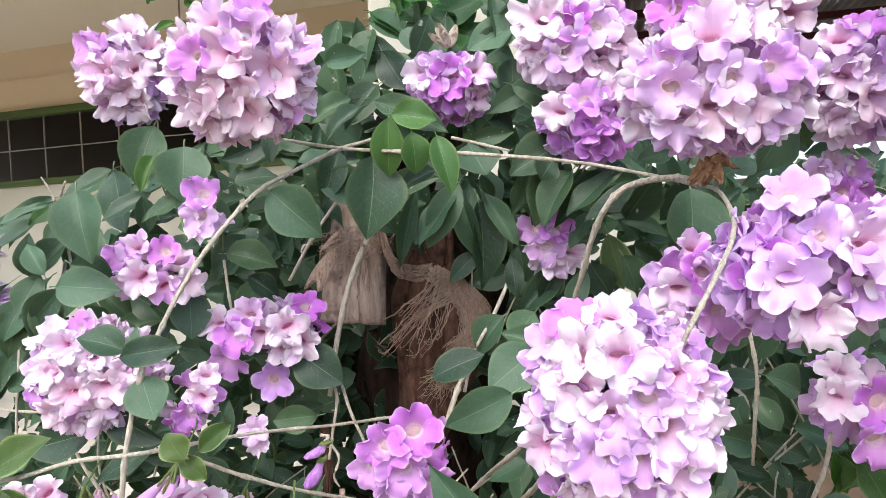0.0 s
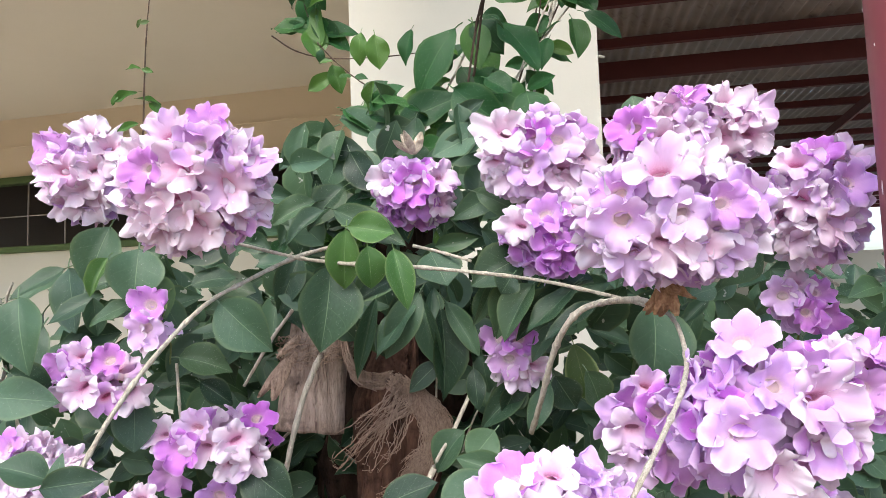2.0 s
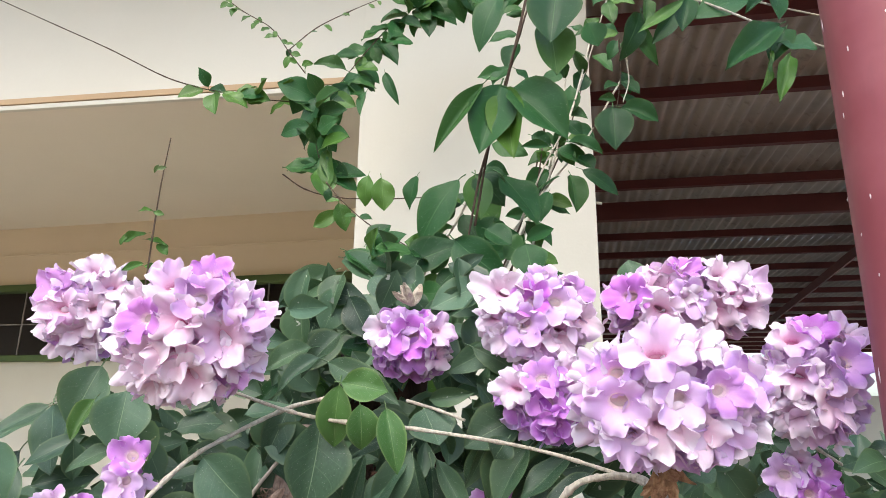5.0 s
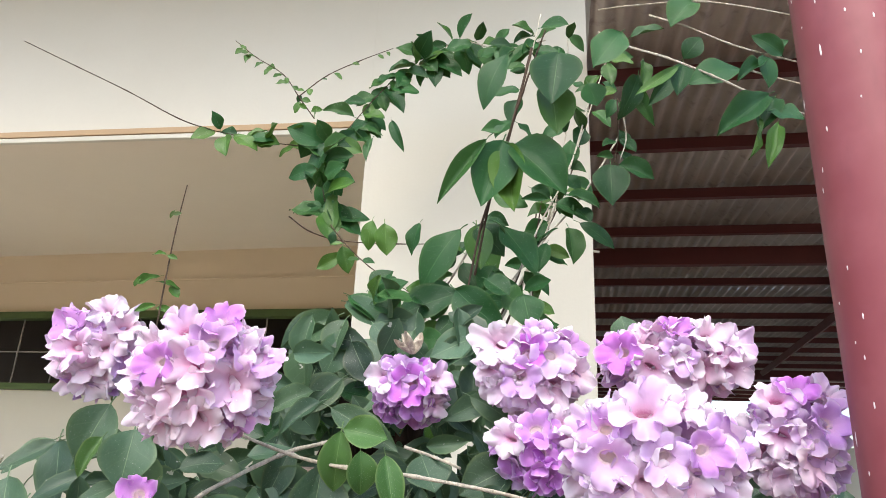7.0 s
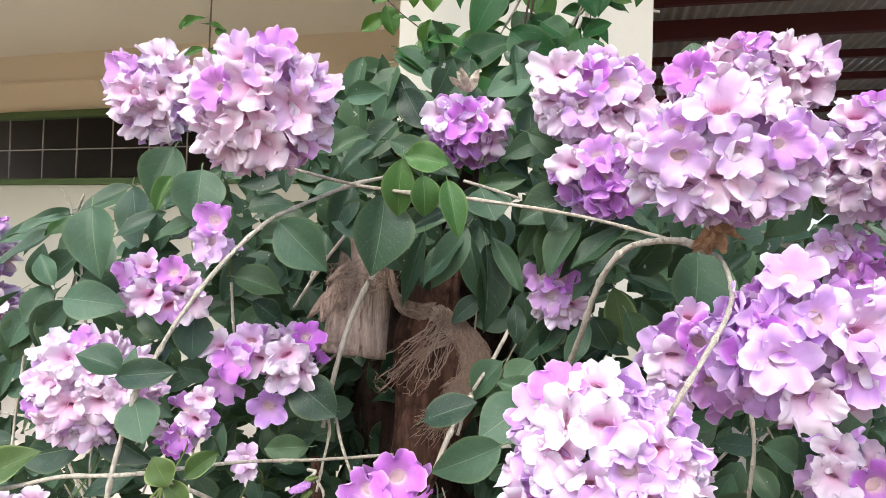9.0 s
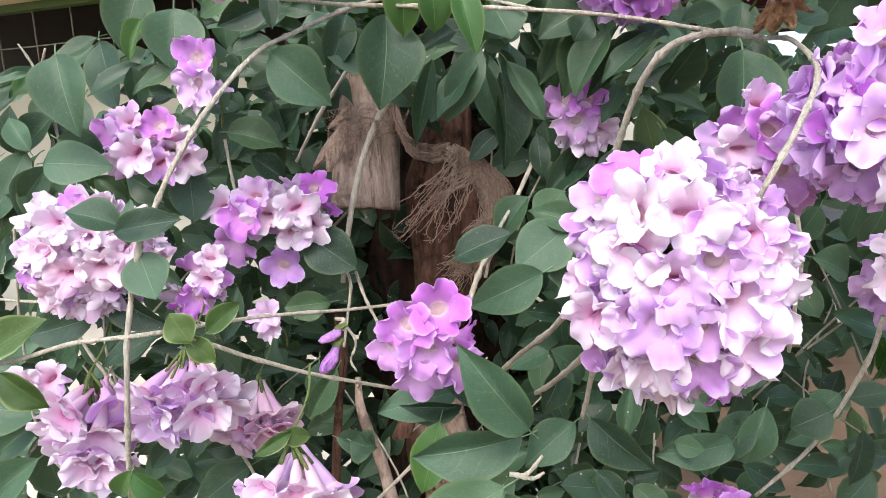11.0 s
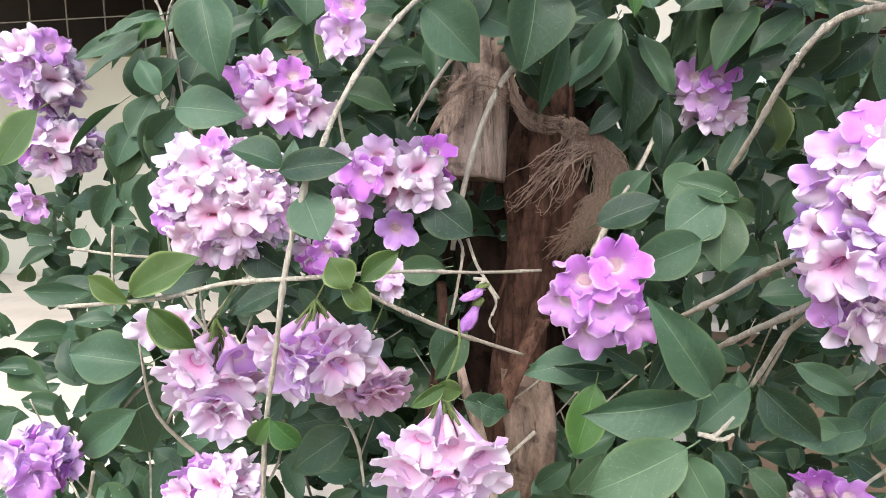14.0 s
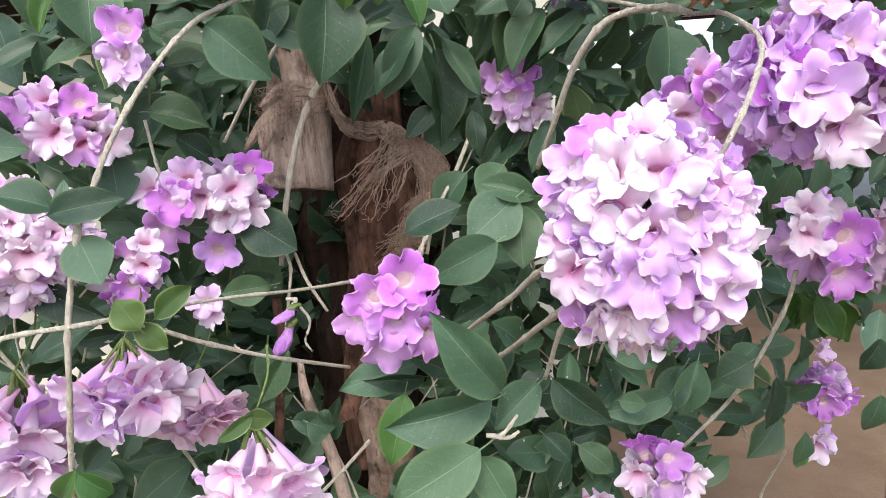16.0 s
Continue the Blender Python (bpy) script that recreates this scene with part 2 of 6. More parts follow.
def soil_material():
    m = Nodes("bare_soil")
    co = m.object()
    big, mid, fine = m.noise(0.7, 4, co), m.noise(6, 5, co), m.noise(90, 4, co)
    col = m.ramp(m.math("ADD", m.math("MULTIPLY", big, 0.5), m.math("MULTIPLY", mid, 0.5)), (0.3, (0.15, 0.105, 0.072)), (0.7, (0.235, 0.17, 0.12)))
    col = m.mix(m.step(fine, 0.6, 0.7, 0.0, 0.4), col, (0.13, 0.09, 0.06))
    m.set(col, 0.95, spec=0.1)
    m.bump(m.math("ADD", fine, mid), 0.6, 0.01)
    return m.mat


SOIL = soil_material()

# ---- building helpers ----
WORLD = {}


def place(ob, m, parent=None):
    """Put ob at the world pose m, under its parent if it has one."""
    WORLD[ob.name] = m
    if parent is not None:
        ob.parent = parent
        m = WORLD[parent.name].inverted() @ m
    ob.matrix_basis = m
    return ob


def mesh_of(name, bm, material, smooth=True):
    me = bpy.data.meshes.new(name)
    bm.to_mesh(me)
    bm.free()
    me.materials.append(material)
    if smooth:
        for p in me.polygons:
            p.use_smooth = True
    return me


def part(name, bm, material, parent, label="", m=Matrix(), smooth=True):
    me = bm if isinstance(bm, bpy.types.Mesh) else mesh_of(name, bm, material, smooth)
    ob = place(new(name, me), m, parent)
    return tagged(ob, label)


def box_bm(x0, x1, y0, y1, z0, z1, bevel=0.006):
    bm = bmesh.new()
    bmesh.ops.create_cube(bm, size=1)
    for v in bm.verts:
        v.co = Vector(((x0, x1)[v.co.x > 0], (y0, y1)[v.co.y > 0], (z0, z1)[v.co.z > 0]))
    if bevel:
        bmesh.ops.bevel(bm, geom=bm.edges[:], offset=bevel, segments=2, affect="EDGES", profile=0.6)
    return bm


def spline(points, per=6):
    pts = [Vector(p) for p in points]
    pts = [pts[0] * 2 - pts[1], *pts, pts[-1] * 2 - pts[-2]]
    made = []
    for a, b, c, d in zip(pts, pts[1:], pts[2:], pts[3:]):
        for k in range(per):
            t = k / per
            made.append(0.5 * (2 * b + (c - a) * t + (2 * a - 5 * b + 4 * c - d) * t * t + (3 * b - a - 3 * c + d) * t**3))
    made.append(pts[-2])
    return made


def tube_into(bm, pts, r0, r1, seg=7, rough=0.12, node=0):
    """Sweep a ring along pts into bm; node: swell every so many rings."""
    rings, up = [], Vector((0.31, 0.2, 0.93))
    n = len(pts)
    for i, p in enumerate(pts):
        d = (pts[min(i + 1, n - 1)] - pts[max(i - 1, 0)]).normalized()
        side = d.cross(up).normalized() if abs(d.dot(up)) < 0.98 else d.cross(Vector((1, 0, 0))).normalized()
        up2 = side.cross(d)
        r = r0 + (r1 - r0) * i / (n - 1)
        if node and i % node == 0 and 0 < i < n - 1:
            r *= 1.35
        rings.append([bm.verts.new(p + (side * math.cos(a) + up2 * math.sin(a)) * r * (1 + rough * noise.noise(p * 60 + Vector((a, 0, 0))))) for a in (2 * math.pi * k / seg for k in range(seg))])
    for a, b in zip(rings, rings[1:]):
        for k in range(seg):
            bm.faces.new((a[k], a[(k + 1) % seg], b[(k + 1) % seg], b[k]))
    bm.faces.new(rings[0][::-1])
    bm.faces.new(rings[-1])
    return rings


# ---- ground ----
bm = bmesh.new()
xs = [-300, -60, -12] + [-6 + 0.25 * k for k in range(49)] + [12, 60, 300]
ys = [-300, -60, -10] + [-4 + 0.25 * k for k in range(57)] + [16, 60, 300]
grid = [[bm.verts.new((x, y, 0.02 * noise.noise(Vector((x, y, 0)) * 1.3) + 0.008 * noise.noise(Vector((x, y, 4)) * 5) - 0.02)) for x in xs] for y in ys]
for a, b in zip(grid, grid[1:]):
    for k in range(len(xs) - 1):
        bm.faces.new((a[k], a[k + 1], b[k + 1], b[k]))
ground = new("ground", mesh_of("ground", bm, SOIL))
tagged(ground, "bare brown earth yard around the vine and the building", "ground", kind="structure")

# ---- building: set out in its own axes, turned a few degrees ----
HOUSE = pose(0.63, 2.373, 0, 0, 0, -10)
BEAM = pose(-0.305, 2.548, 0, 0, 0, -8.2)
REAR = pose(1.126, 4.925, 0, 0, 0, -12.5)
CEIL_Z, BACK = 3.32, 2.6


def structure(name, bm, material, label, category, smooth=False, at=HOUSE):
    ob = place(new(name, mesh_of(name, bm, material, smooth)), at)
    return tagged(ob, label, category, kind="structure")


structure("column", box_bm(-0.940, -0.004, 0, 0.55, -0.1, 4.2, 0.003), WALL, "broad cream-painted column of the veranda", "column")
structure("beam", box_bm(-9, 0.1, 0.004, 0.118, 2.971, 4.2, 0.004), WALL, "cream-painted beam above the open veranda", "beam", at=BEAM)
structure("trim_band", box_bm(-9, -0.004, -0.008, 0.116, 2.941, 2.970, 0.003), MOULD, "thin brown painted moulding under the beam", "trim", at=BEAM)
structure("trim_soffit", box_bm(-9, -0.004, 0.021, 0.114, 2.917, 2.940, 0.002), CEILING, "grey-beige painted underside of the beam", "trim", at=BEAM)
structure("trim_lip", box_bm(-9, -0.004, -0.002, 0.020, 2.916, 2.940, 0.003), WALL, "cream-painted lip under the beam", "trim", at=BEAM)
structure("ceiling", box_bm(-9, -0.0, 0.122, BACK + 0.6, CEIL_Z, CEIL_Z + 0.1, 0), CEILING, "grey-beige boarded veranda ceiling", "ceiling")
WIN_B, WIN_T, WIN_R = 2.066, 2.758, -1.4
structure("wall_back_low", box_bm(-9, -0.1, 0, 0.2, -0.1, WIN_B, 0), WALL, "cream-painted rear wall of the veranda below the window", "wall", at=REAR)
structure("wall_back_high", box_bm(-9, -0.1, 0, 0.2, WIN_T, CEIL_Z + 0.05, 0), TAN, "tan-painted wall strip above the long window", "wall", at=REAR)
structure("wall_back_end", box_bm(WIN_R, -0.1, 0.002, 0.198, WIN_B + 0.001, WIN_T - 0.001, 0), WALL, "cream-painted wall beside the long window", "wall", at=REAR)
structure("trim_picture_rail", box_bm(-9, -0.1, -0.012, -0.001, 3.048, 3.062, 0.002), TAN, "thin tan rail along the upper wall", "trim", at=REAR)
structure("wall_side", box_bm(-0.2, -0.012, 0.552, BACK - 0.002, -0.1, CEIL_Z - 0.002, 0), WALL, "cream-painted end wall of the veranda", "wall")
structure("wall_left_end", box_bm(-9.2, -9.002, 0, BACK + 0.2, -0.1, 4.2, 0), WALL, "cream-painted far end wall of the veranda", "wall")
# slab is out of view; its front overhang is added to block the sun
structure("roof_slab", box_bm(-9.2, 0.5, -1.1, BACK + 4, 4.202, 4.35, 0), WALL, "unseen pale roof slab, its eave added to keep sun off the facade", "roof")
structure("floor_veranda", box_bm(-9, -0.2, -0.5, BACK - 0.002, -0.1, 0.12, 0.01), CONCRETE, "pale concrete veranda floor", "floor")
# room behind the window: its shade is put into dark surface colours
structure("room_interior", box_bm(-9, 0, BACK + 2.4, BACK + 2.5, 0, 3.4, 0), UNLIT_ROOM, "room wall behind the window bars, coloured dark as unlit", "wall")
structure("room_ceiling", box_bm(-9, 0, BACK + 0.62, BACK + 2.39, 3.3, 3.4, 0), UNLIT_ROOM, "room ceiling behind the window, coloured dark as unlit", "ceiling")

window = place(new("window_1"), REAR @ Matrix.Translation((-5.1, 0, WIN_B)))
tagged(window, "long low window with green frame and square grey bars", "window", kind="structure")
part("window_frame", box_bm(-9, WIN_R, -0.05, 0.05, WIN_T - 0.06, WIN_T + 0.004, 0.004), GREEN_PAINT, window, "green painted head rail", REAR)
part("window_sill", box_bm(-9, WIN_R, -0.06, 0.05, WIN_B - 0.004, WIN_B + 0.052, 0.004), GREEN_PAINT, window, "green painted sill", REAR)
for k in range(18):
    x = -1.805 - k * 0.404
    part("bar", box_bm(x - 0.005, x + 0.005, 0.0, 0.012, WIN_B + 0.04, WIN_T - 0.05, 0.002), BAR_PAINT, window, "", REAR)
part("bar", box_bm(-9, WIN_R, -0.01, -0.001, 2.394, 2.404, 0.002), BAR_PAINT, window, "", REAR)

# peg in the column's edge
bm = bmesh.new()
tube_into(bm, [Vector((-0.03, 0.1, 2.39)), Vector((0.0, 0.1, 2.39)), Vector((0.025, 0.1, 2.385))], 0.006, 0.005)
tagged(place(new("wall_peg", mesh_of("wall_peg", bm, WALL)), HOUSE), "small white peg in the column's edge", "peg")

# ---- open shed roof beside the column ----
ROOF_Z = 3.14
shed = place(new("shed_roof"), HOUSE @ Matrix.Translation((3, 4, ROOF_Z)))
tagged(shed, "corrugated metal shed roof on oxide-red steel purlins", "roof", kind="structure")
FIRST, STEP = -0.545, 0.667


def sheet_bm(x0, x1, y0, y1, z, rise=0.0, phase=0.0):
    bm = bmesh.new()
    n = int((x1 - x0) / 0.0127)
    rows = []
    for y in (y0, (y0 + y1) / 2, y1):
        rows.append([bm.verts.new((x0 + (x1 - x0) * k / n, y, z + rise * (y - y0) / (y1 - y0) + 0.013 * math.sin(2 * math.pi * (x0 + (x1 - x0) * k / n) / 0.076 + phase))) for k in range(n + 1)])
    for a, b in zip(rows, rows[1:]):
        for k in range(n):
            bm.faces.new((a[k], a[k + 1], b[k + 1], b[k]))
    return bm


part("roof_sheet", sheet_bm(0.0, 7.5, FIRST - 0.2, 2.62, ROOF_Z + 0.115), SHEET, shed, "", HOUSE)
# shorter lapped sheets further in
for k in range(8):
    y0 = 2.57 + k * 2 * STEP
    part("roof_sheet", sheet_bm(0.0, 7.5, y0, y0 + 2 * STEP + 0.03, ROOF_Z + 0.119 - 0.004 * (k % 2)), SHEET, shed, "", HOUSE)


def channel_bm(x0, x1, y, z, h, w):
    """A C-shaped steel purlin."""
    bm = bmesh.new()
    prof = [(0, 0), (w, 0), (w, 0.012), (0.004, 0.004), (0.004, h - 0.004), (w, h - 0.012), (w, h), (0, h)]
    a, b = ([bm.verts.new((x, y + p, z + q)) for p, q in prof] for x in (x0, x1))
    for i in range(len(prof)):
        j = (i + 1) % len(prof)
        bm.faces.new((a[i], a[j], b[j], b[i]))
    bm.faces.new(a[::-1]), bm.faces.new(b)
    return bm


for k in range(21):
    part("purlin", channel_bm(0.0, 7.5, FIRST + k * STEP, ROOF_Z + 0.03, 0.062, 0.042), RUST_PAINT, shed, "", HOUSE, False)
part("girder", box_bm(0.0, 7.5, 2.40, 2.47, ROOF_Z - 0.105, ROOF_Z + 0.029, 0.006), RUST_PAINT, shed, "", HOUSE)
part("girder", box_bm(0.0, 7.5, 8.4, 8.47, ROOF_Z - 0.105, ROOF_Z + 0.029, 0.006), RUST_PAINT, shed, "", HOUSE)
bm = bmesh.new()
tube_into(bm, [Vector((2.3, 2.5, ROOF_Z - 0.06)), Vector((2.8, 8.0, ROOF_Z - 0.07))], 0.05, 0.05, 4, 0)
part("brace", bm, RUST_PAINT, shed, "", HOUSE, False)
structure("wall_shed_back", box_bm(-0.2, 7.7, 13.2, 13.4, -0.1, 2.3, 0), WALL, "cream-painted far wall of the shed", "wall")
# unseen pale floor, added as a reflector to brighten the roof's underside
structure("floor_shed", box_bm(-0.0, 9, 2.6, 13.2, -0.1, 0.05, 0.01), CONCRETE, "unseen pale floor added to bounce light under the shed roof", "floor")
structure("wall_house_side", box_bm(-0.21, -0.013, BACK + 0.202, 13.198, -0.1, 3.2, 0), WALL, "cream-painted house wall beside the shed", "wall")

# ---- red round post ----
red_post = place(new("steel_post"), pose(0.600, 0.72, 0))
tagged(red_post, "round oxide-red painted post with white paint splashes", "post")
bm = bmesh.new()
tube_into(bm, [Vector((0, 0, z * 0.33)) for z in range(11)], 0.07, 0.07, 40, 0.004)
part("shaft", bm, RED, red_post, "", pose(0.600, 0.72, 0))
rnd = random.Random(5)
bm = bmesh.new()
for k in range(70):
    a, z, h = radians(rnd.uniform(150, 300)), rnd.uniform(1.3, 2.5), rnd.choice((0.002, 0.003, 0.004, 0.009))
    w = 0.0009 + h * 0.06
    c = Vector((math.cos(a), math.sin(a), 0))
    t = Vector((-c.y, c.x, 0))
    ring = [bm.verts.new(c * 0.0707 + t * w * math.cos(q) + Vector((0, 0, z + h * math.sin(q)))) for q in (0.3 + k_ * math.pi / 4 for k_ in range(8))]
    top = bm.verts.new(c * 0.0716 + Vector((0, 0, z)))
    for i in range(8):
        bm.faces.new((ring[i], ring[(i + 1) % 8], top))
tagged(part("paint_splash", bm, DRIP, red_post, "white flecks of splashed paint", pose(0.600, 0.72, 0)), kind="stuff")

# ---- dead log, trunk and fibres in the heart of the bush ----
BASE = pose(0, 1.25, 0)
trunk = place(new("dead_trunk"), BASE)
tagged(trunk, "old brown trunk with a hanging weathered log stub and dry roots", "tree trunk")


def log_bm(p0, p1, r0, r1, seg=36, rings=24, lump=0.12, squash=0.8, seed=0.0, hollow=0.0):
    """A worn log from p0 to p1 with grooves along it; hollow: depth of the bowl in its lower end."""
    bm = bmesh.new()
    p0, p1 = Vector(p0), Vector(p1)
    d = (p1 - p0).normalized()
    side = d.cross(Vector((0, 1, 0))).normalized()
    up = side.cross(d)
    loops = []
    for i in range(rings + 1):
        t = i / rings
        row = []
        for k in range(seg):
            a = 2 * math.pi * k / seg
            q = Vector((math.cos(a) * 1.6, math.sin(a) * 1.6, t * 1.2 + seed))
            r = (r0 + (r1 - r0) * t) * (1 + lump * noise.noise(q) + 0.05 * noise.noise(Vector((a * 5, seed, t * 1.5))))
            row.append(bm.verts.new(p0.lerp(p1, t) + side * r * math.cos(a) + up * r * math.sin(a) * squash + d * 0.004 * noise.noise(Vector((math.cos(a) * 2, math.sin(a) * 2, t * 9 + seed)))))
        loops.append(row)
    for a, b in zip(loops, loops[1:]):
        for k in range(seg):
            bm.faces.new((a[k], a[(k + 1) % seg], b[(k + 1) % seg], b[k]))
    for row, c, s in ((loops[0], p0, -1), (loops[-1], p1, 1)):
        m = bm.verts.new(c + d * (hollow if s < 0 else 0.01))
        for k in range(seg):
            f = (row[k], row[(k + 1) % seg], m)
            bm.faces.new(f if s > 0 else f[::-1])
    return bm


def bole_bm(points, radii, seg=40, seed=0.0, lump=0.18):
    """A gnarled bole through points with its own radius at each."""
    line, bm = spline(points, 10), bmesh.new()
    n, loops = len(line), []
    for i, p in enumerate(line):
        t = i / (n - 1) * (len(radii) - 1)
        k = min(int(t), len(radii) - 2)
        rad = radii[k] + (radii[k + 1] - radii[k]) * (t - k)
        row = []
        for s in range(seg):
            a = 2 * math.pi * s / seg
            q = Vector((math.cos(a) * 1.5, math.sin(a) * 1.5, p.z * 5 + seed))
            f = rad * (1 + lump * noise.noise(q) + 0.16 * noise.noise(Vector((math.cos(a) * 4, math.sin(a) * 4, p.z * 3 + seed))) + 0.10 * noise.noise(Vector((math.cos(a) * 10, math.sin(a) * 10, p.z * 7 + seed))) + 0.07 * noise.noise(Vector((math.cos(a) * 14, math.sin(a) * 14, p.z * 40 + seed))))
            row.append(bm.verts.new(p + Vector((math.cos(a), math.sin(a) * 0.85, 0)) * f))
        loops.append(row)
    for a, b in zip(loops, loops[1:]):
        for s in range(seg):
            bm.faces.new((a[s], a[(s + 1) % seg], b[(s + 1) % seg], b[s]))
    for row in (loops[0], loops[-1]):
        m = bm.verts.new(sum((v.co for v in row), Vector()) / seg)
        for s in range(seg):
            bm.faces.new((row[s], row[(s + 1) % seg], m))
    return bm


part("trunk", bole_bm([(-0.075, 1.20, 0.78), (-0.085, 1.22, 1.018), (-0.060, 1.22, 1.113), (-0.038, 1.22, 1.223), (-0.046, 1.24, 1.33), (-0.022, 1.28, 1.46)], (0.050, 0.052, 0.055, 0.064, 0.056, 0.036), 64, seed=3.0, lump=0.45), TRUNK, trunk, "reddish brown fibrous trunk")
part("lower_trunk", bole_bm([(-0.10, 1.22, -0.05), (-0.08, 1.20, 0.40), (-0.055, 1.17, 0.72), (-0.063, 1.16, 0.881), (-0.071, 1.19, 0.958)], (0.075, 0.055, 0.046, 0.044, 0.040), seed=9.0, lump=0.4), WORN, trunk, "pale grey-brown lower trunk")
# this bole backs the hollow; its dark colour stands for shade there
part("bole", bole_bm([(-0.10, 1.50, -0.05), (-0.11, 1.50, 0.5), (-0.09, 1.5, 0.909), (-0.066, 1.5, 1.264), (-0.059, 1.5, 1.523), (-0.053, 1.5, 1.694)], (0.15, 0.13, 0.15, 0.165, 0.13, 0.08), seed=5.0, lump=0.55), HOLLOW_DARK, trunk, "thick bole coloured near-black for the hollow's shade")
part("log_stub", log_bm((-0.169, 1.14, 1.285), (-0.148, 1.17, 1.53), 0.057, 0.046, seed=8.0, lump=0.10, hollow=0.015, rings=40), LOG, trunk, "grey weathered log stub")
part("dead_branch", bole_bm([(-0.136, 1.02, 0.679), (-0.132, 1, 0.804), (-0.148, 1, 0.909), (-0.167, 1, 0.969), (-0.178, 1.01, 1.007), (-0.182, 1.03, 1.041)], (0.012, 0.012, 0.010, 0.009, 0.007, 0.004), 14, 2.0), LOG, trunk)
part("dead_branch", bole_bm([(-0.122, 1.02, 0.949), (-0.102, 1.04, 0.99), (-0.053, 1.1, 1.069)], (0.014, 0.013, 0.014), 14, 4.0), TRUNK, trunk)
part("dead_branch", bole_bm([(-0.211, 1.06, 1.134), (-0.208, 1.06, 1.058), (-0.22, 1.06, 0.991), (-0.238, 1.06, 0.848)], (0.007, 0.008, 0.007, 0.008), 12, 5.0), TRUNK, trunk)

# dry roots: a shaggy arch of strands that falls from the top of the trunk
rrnd = random.Random(8)


def jit(p, s):
    return Vector(p) + Vector((rrnd.uniform(-s, s), rrnd.uniform(-s, s), rrnd.uniform(-s, s)))


bm = bmesh.new()
TOP, BEND, SIDE, FOOT = (-0.022, 1.09, 1.368), (0.025, 1.07, 1.333), (0.044, 1.07, 1.283), (0.005, 1.06, 1.205)
for k in range(380):
    s = rrnd.uniform(-0.022, 0.016)
    wide = Vector((s, rrnd.uniform(-0.012, 0.02), s * 0.5))
    pts = [jit(TOP, 0.009) + wide * 0.3, jit(BEND, 0.006) + wide * 0.7, jit(SIDE, 0.008) + wide, jit(FOOT, 0.012) + wide * 0.5 + Vector((0, 0, rrnd.uniform(-0.01, 0.05)))]
    if k % 3 == 0:
        pts.append(jit(FOOT, 0.02) + Vector((-rrnd.uniform(0.0, 0.05), -0.01, -rrnd.uniform(-0.01, 0.03))))
    tube_into(bm, [q + jit((0, 0, 0), 0.0042) for q in spline(pts, 5)], rrnd.uniform(0.0005, 0.0013), 0.0004, 4, 0.3)
TIPS = ((-0.086, 1.05, 1.275), (-0.057, 1.06, 1.306), (-0.041, 1.06, 1.263))
for k in range(46):
    tip = jit(TIPS[k % 3], 0.024)
    start = Vector(TOP).lerp(Vector(BEND), rrnd.random()) + jit((0, 0, 0), 0.01)
    mid = start.lerp(tip, 0.55) + jit((0.0, -0.012, 0.006), 0.012)
    tube_into(bm, [q + jit((0, 0, 0), 0.002) for q in spline([start, mid, tip, tip + jit((-0.008, 0, -0.002), 0.012)], 6)], rrnd.uniform(0.0006, 0.0014), 0.0004, 4, 0.3)
tagged(part("root_mat", bm, FIBRE, trunk, "shaggy mat of dry brown roots"), kind="stuff")
bm = bmesh.new()
RING = Vector((-0.16, 1.15, 1.413))
for k in range(46):
    a0, a1 = rrnd.uniform(0, 6.28), rrnd.uniform(0.8, 2.6)
    h = rrnd.uniform(-0.02, 0.025)
    pts = [RING + Vector((math.cos(a0 + a1 * q / 5) * rrnd.uniform(0.056, 0.066), math.sin(a0 + a1 * q / 5) * rrnd.uniform(0.05, 0.062), h + rrnd.uniform(-0.008, 0.008))) for q in range(6)]
    tube_into(bm, spline(pts, 4), 0.0009, 0.0005, 4, 0.3)
tagged(part("root_band", bm, FIBRE, trunk, "tangle of dry root threads round the log"), kind="stuff")


def husk_bm(points, width, seed):
    """A dry curled husk along points."""
    line, bm, rows = spline(points, 6), bmesh.new(), []
    for i, p in enumerate(line):
        w = width * math.sin(math.pi * (0.12 + 0.80 * i / (len(line) - 1)))
        rows.append([bm.verts.new(p + Vector((w * u, -0.5 * w * (1 - u * u) + 0.006 * noise.noise(Vector((u * 3, i * 0.5, seed))), 0.15 * w * u))) for u in (-1, -0.6, -0.2, 0.2, 0.6, 1)])
    for a, b in zip(rows, rows[1:]):
        for k in range(5):
            bm.faces.new((a[k], a[k + 1], b[k + 1], b[k]))
    return bm


CURL = [(-0.110, 1.13, 1.45), (-0.104, 1.12, 1.415), (-0.088, 1.10, 1.382), (-0.055, 1.095, 1.368), (-0.028, 1.10, 1.372)]
bm = bmesh.new()
for k in range(90):
    lift = Vector((0, rrnd.uniform(-0.010, 0.010), rrnd.uniform(-0.011, 0.011)))
    a, b = rrnd.choice((0, 0, 1)), rrnd.choice((4, 5, 5))
    tube_into(bm, [q + jit((0, 0, 0), 0.0015) for q in spline([jit(q, 0.0035) + lift for q in CURL[a:b]], 6)], rrnd.uniform(0.0008, 0.0026), 0.0007, 5, 0.3)
tagged(part("bark_curl", bm, WORN, trunk, "looped bundle of grey-brown fibrous bark"), kind="stuff")
part("husk", husk_bm([(-0.176, 1.07, 1.419), (-0.194, 1.06, 1.395), (-0.226, 1.05, 1.355)], 0.015, 1.0), FIBRE, trunk)
part("husk", husk_bm([(-0.185, 1.06, 1.412), (-0.193, 1.05, 1.387), (-0.202, 1.04, 1.351)], 0.013, 4.0), FIBRE, trunk)
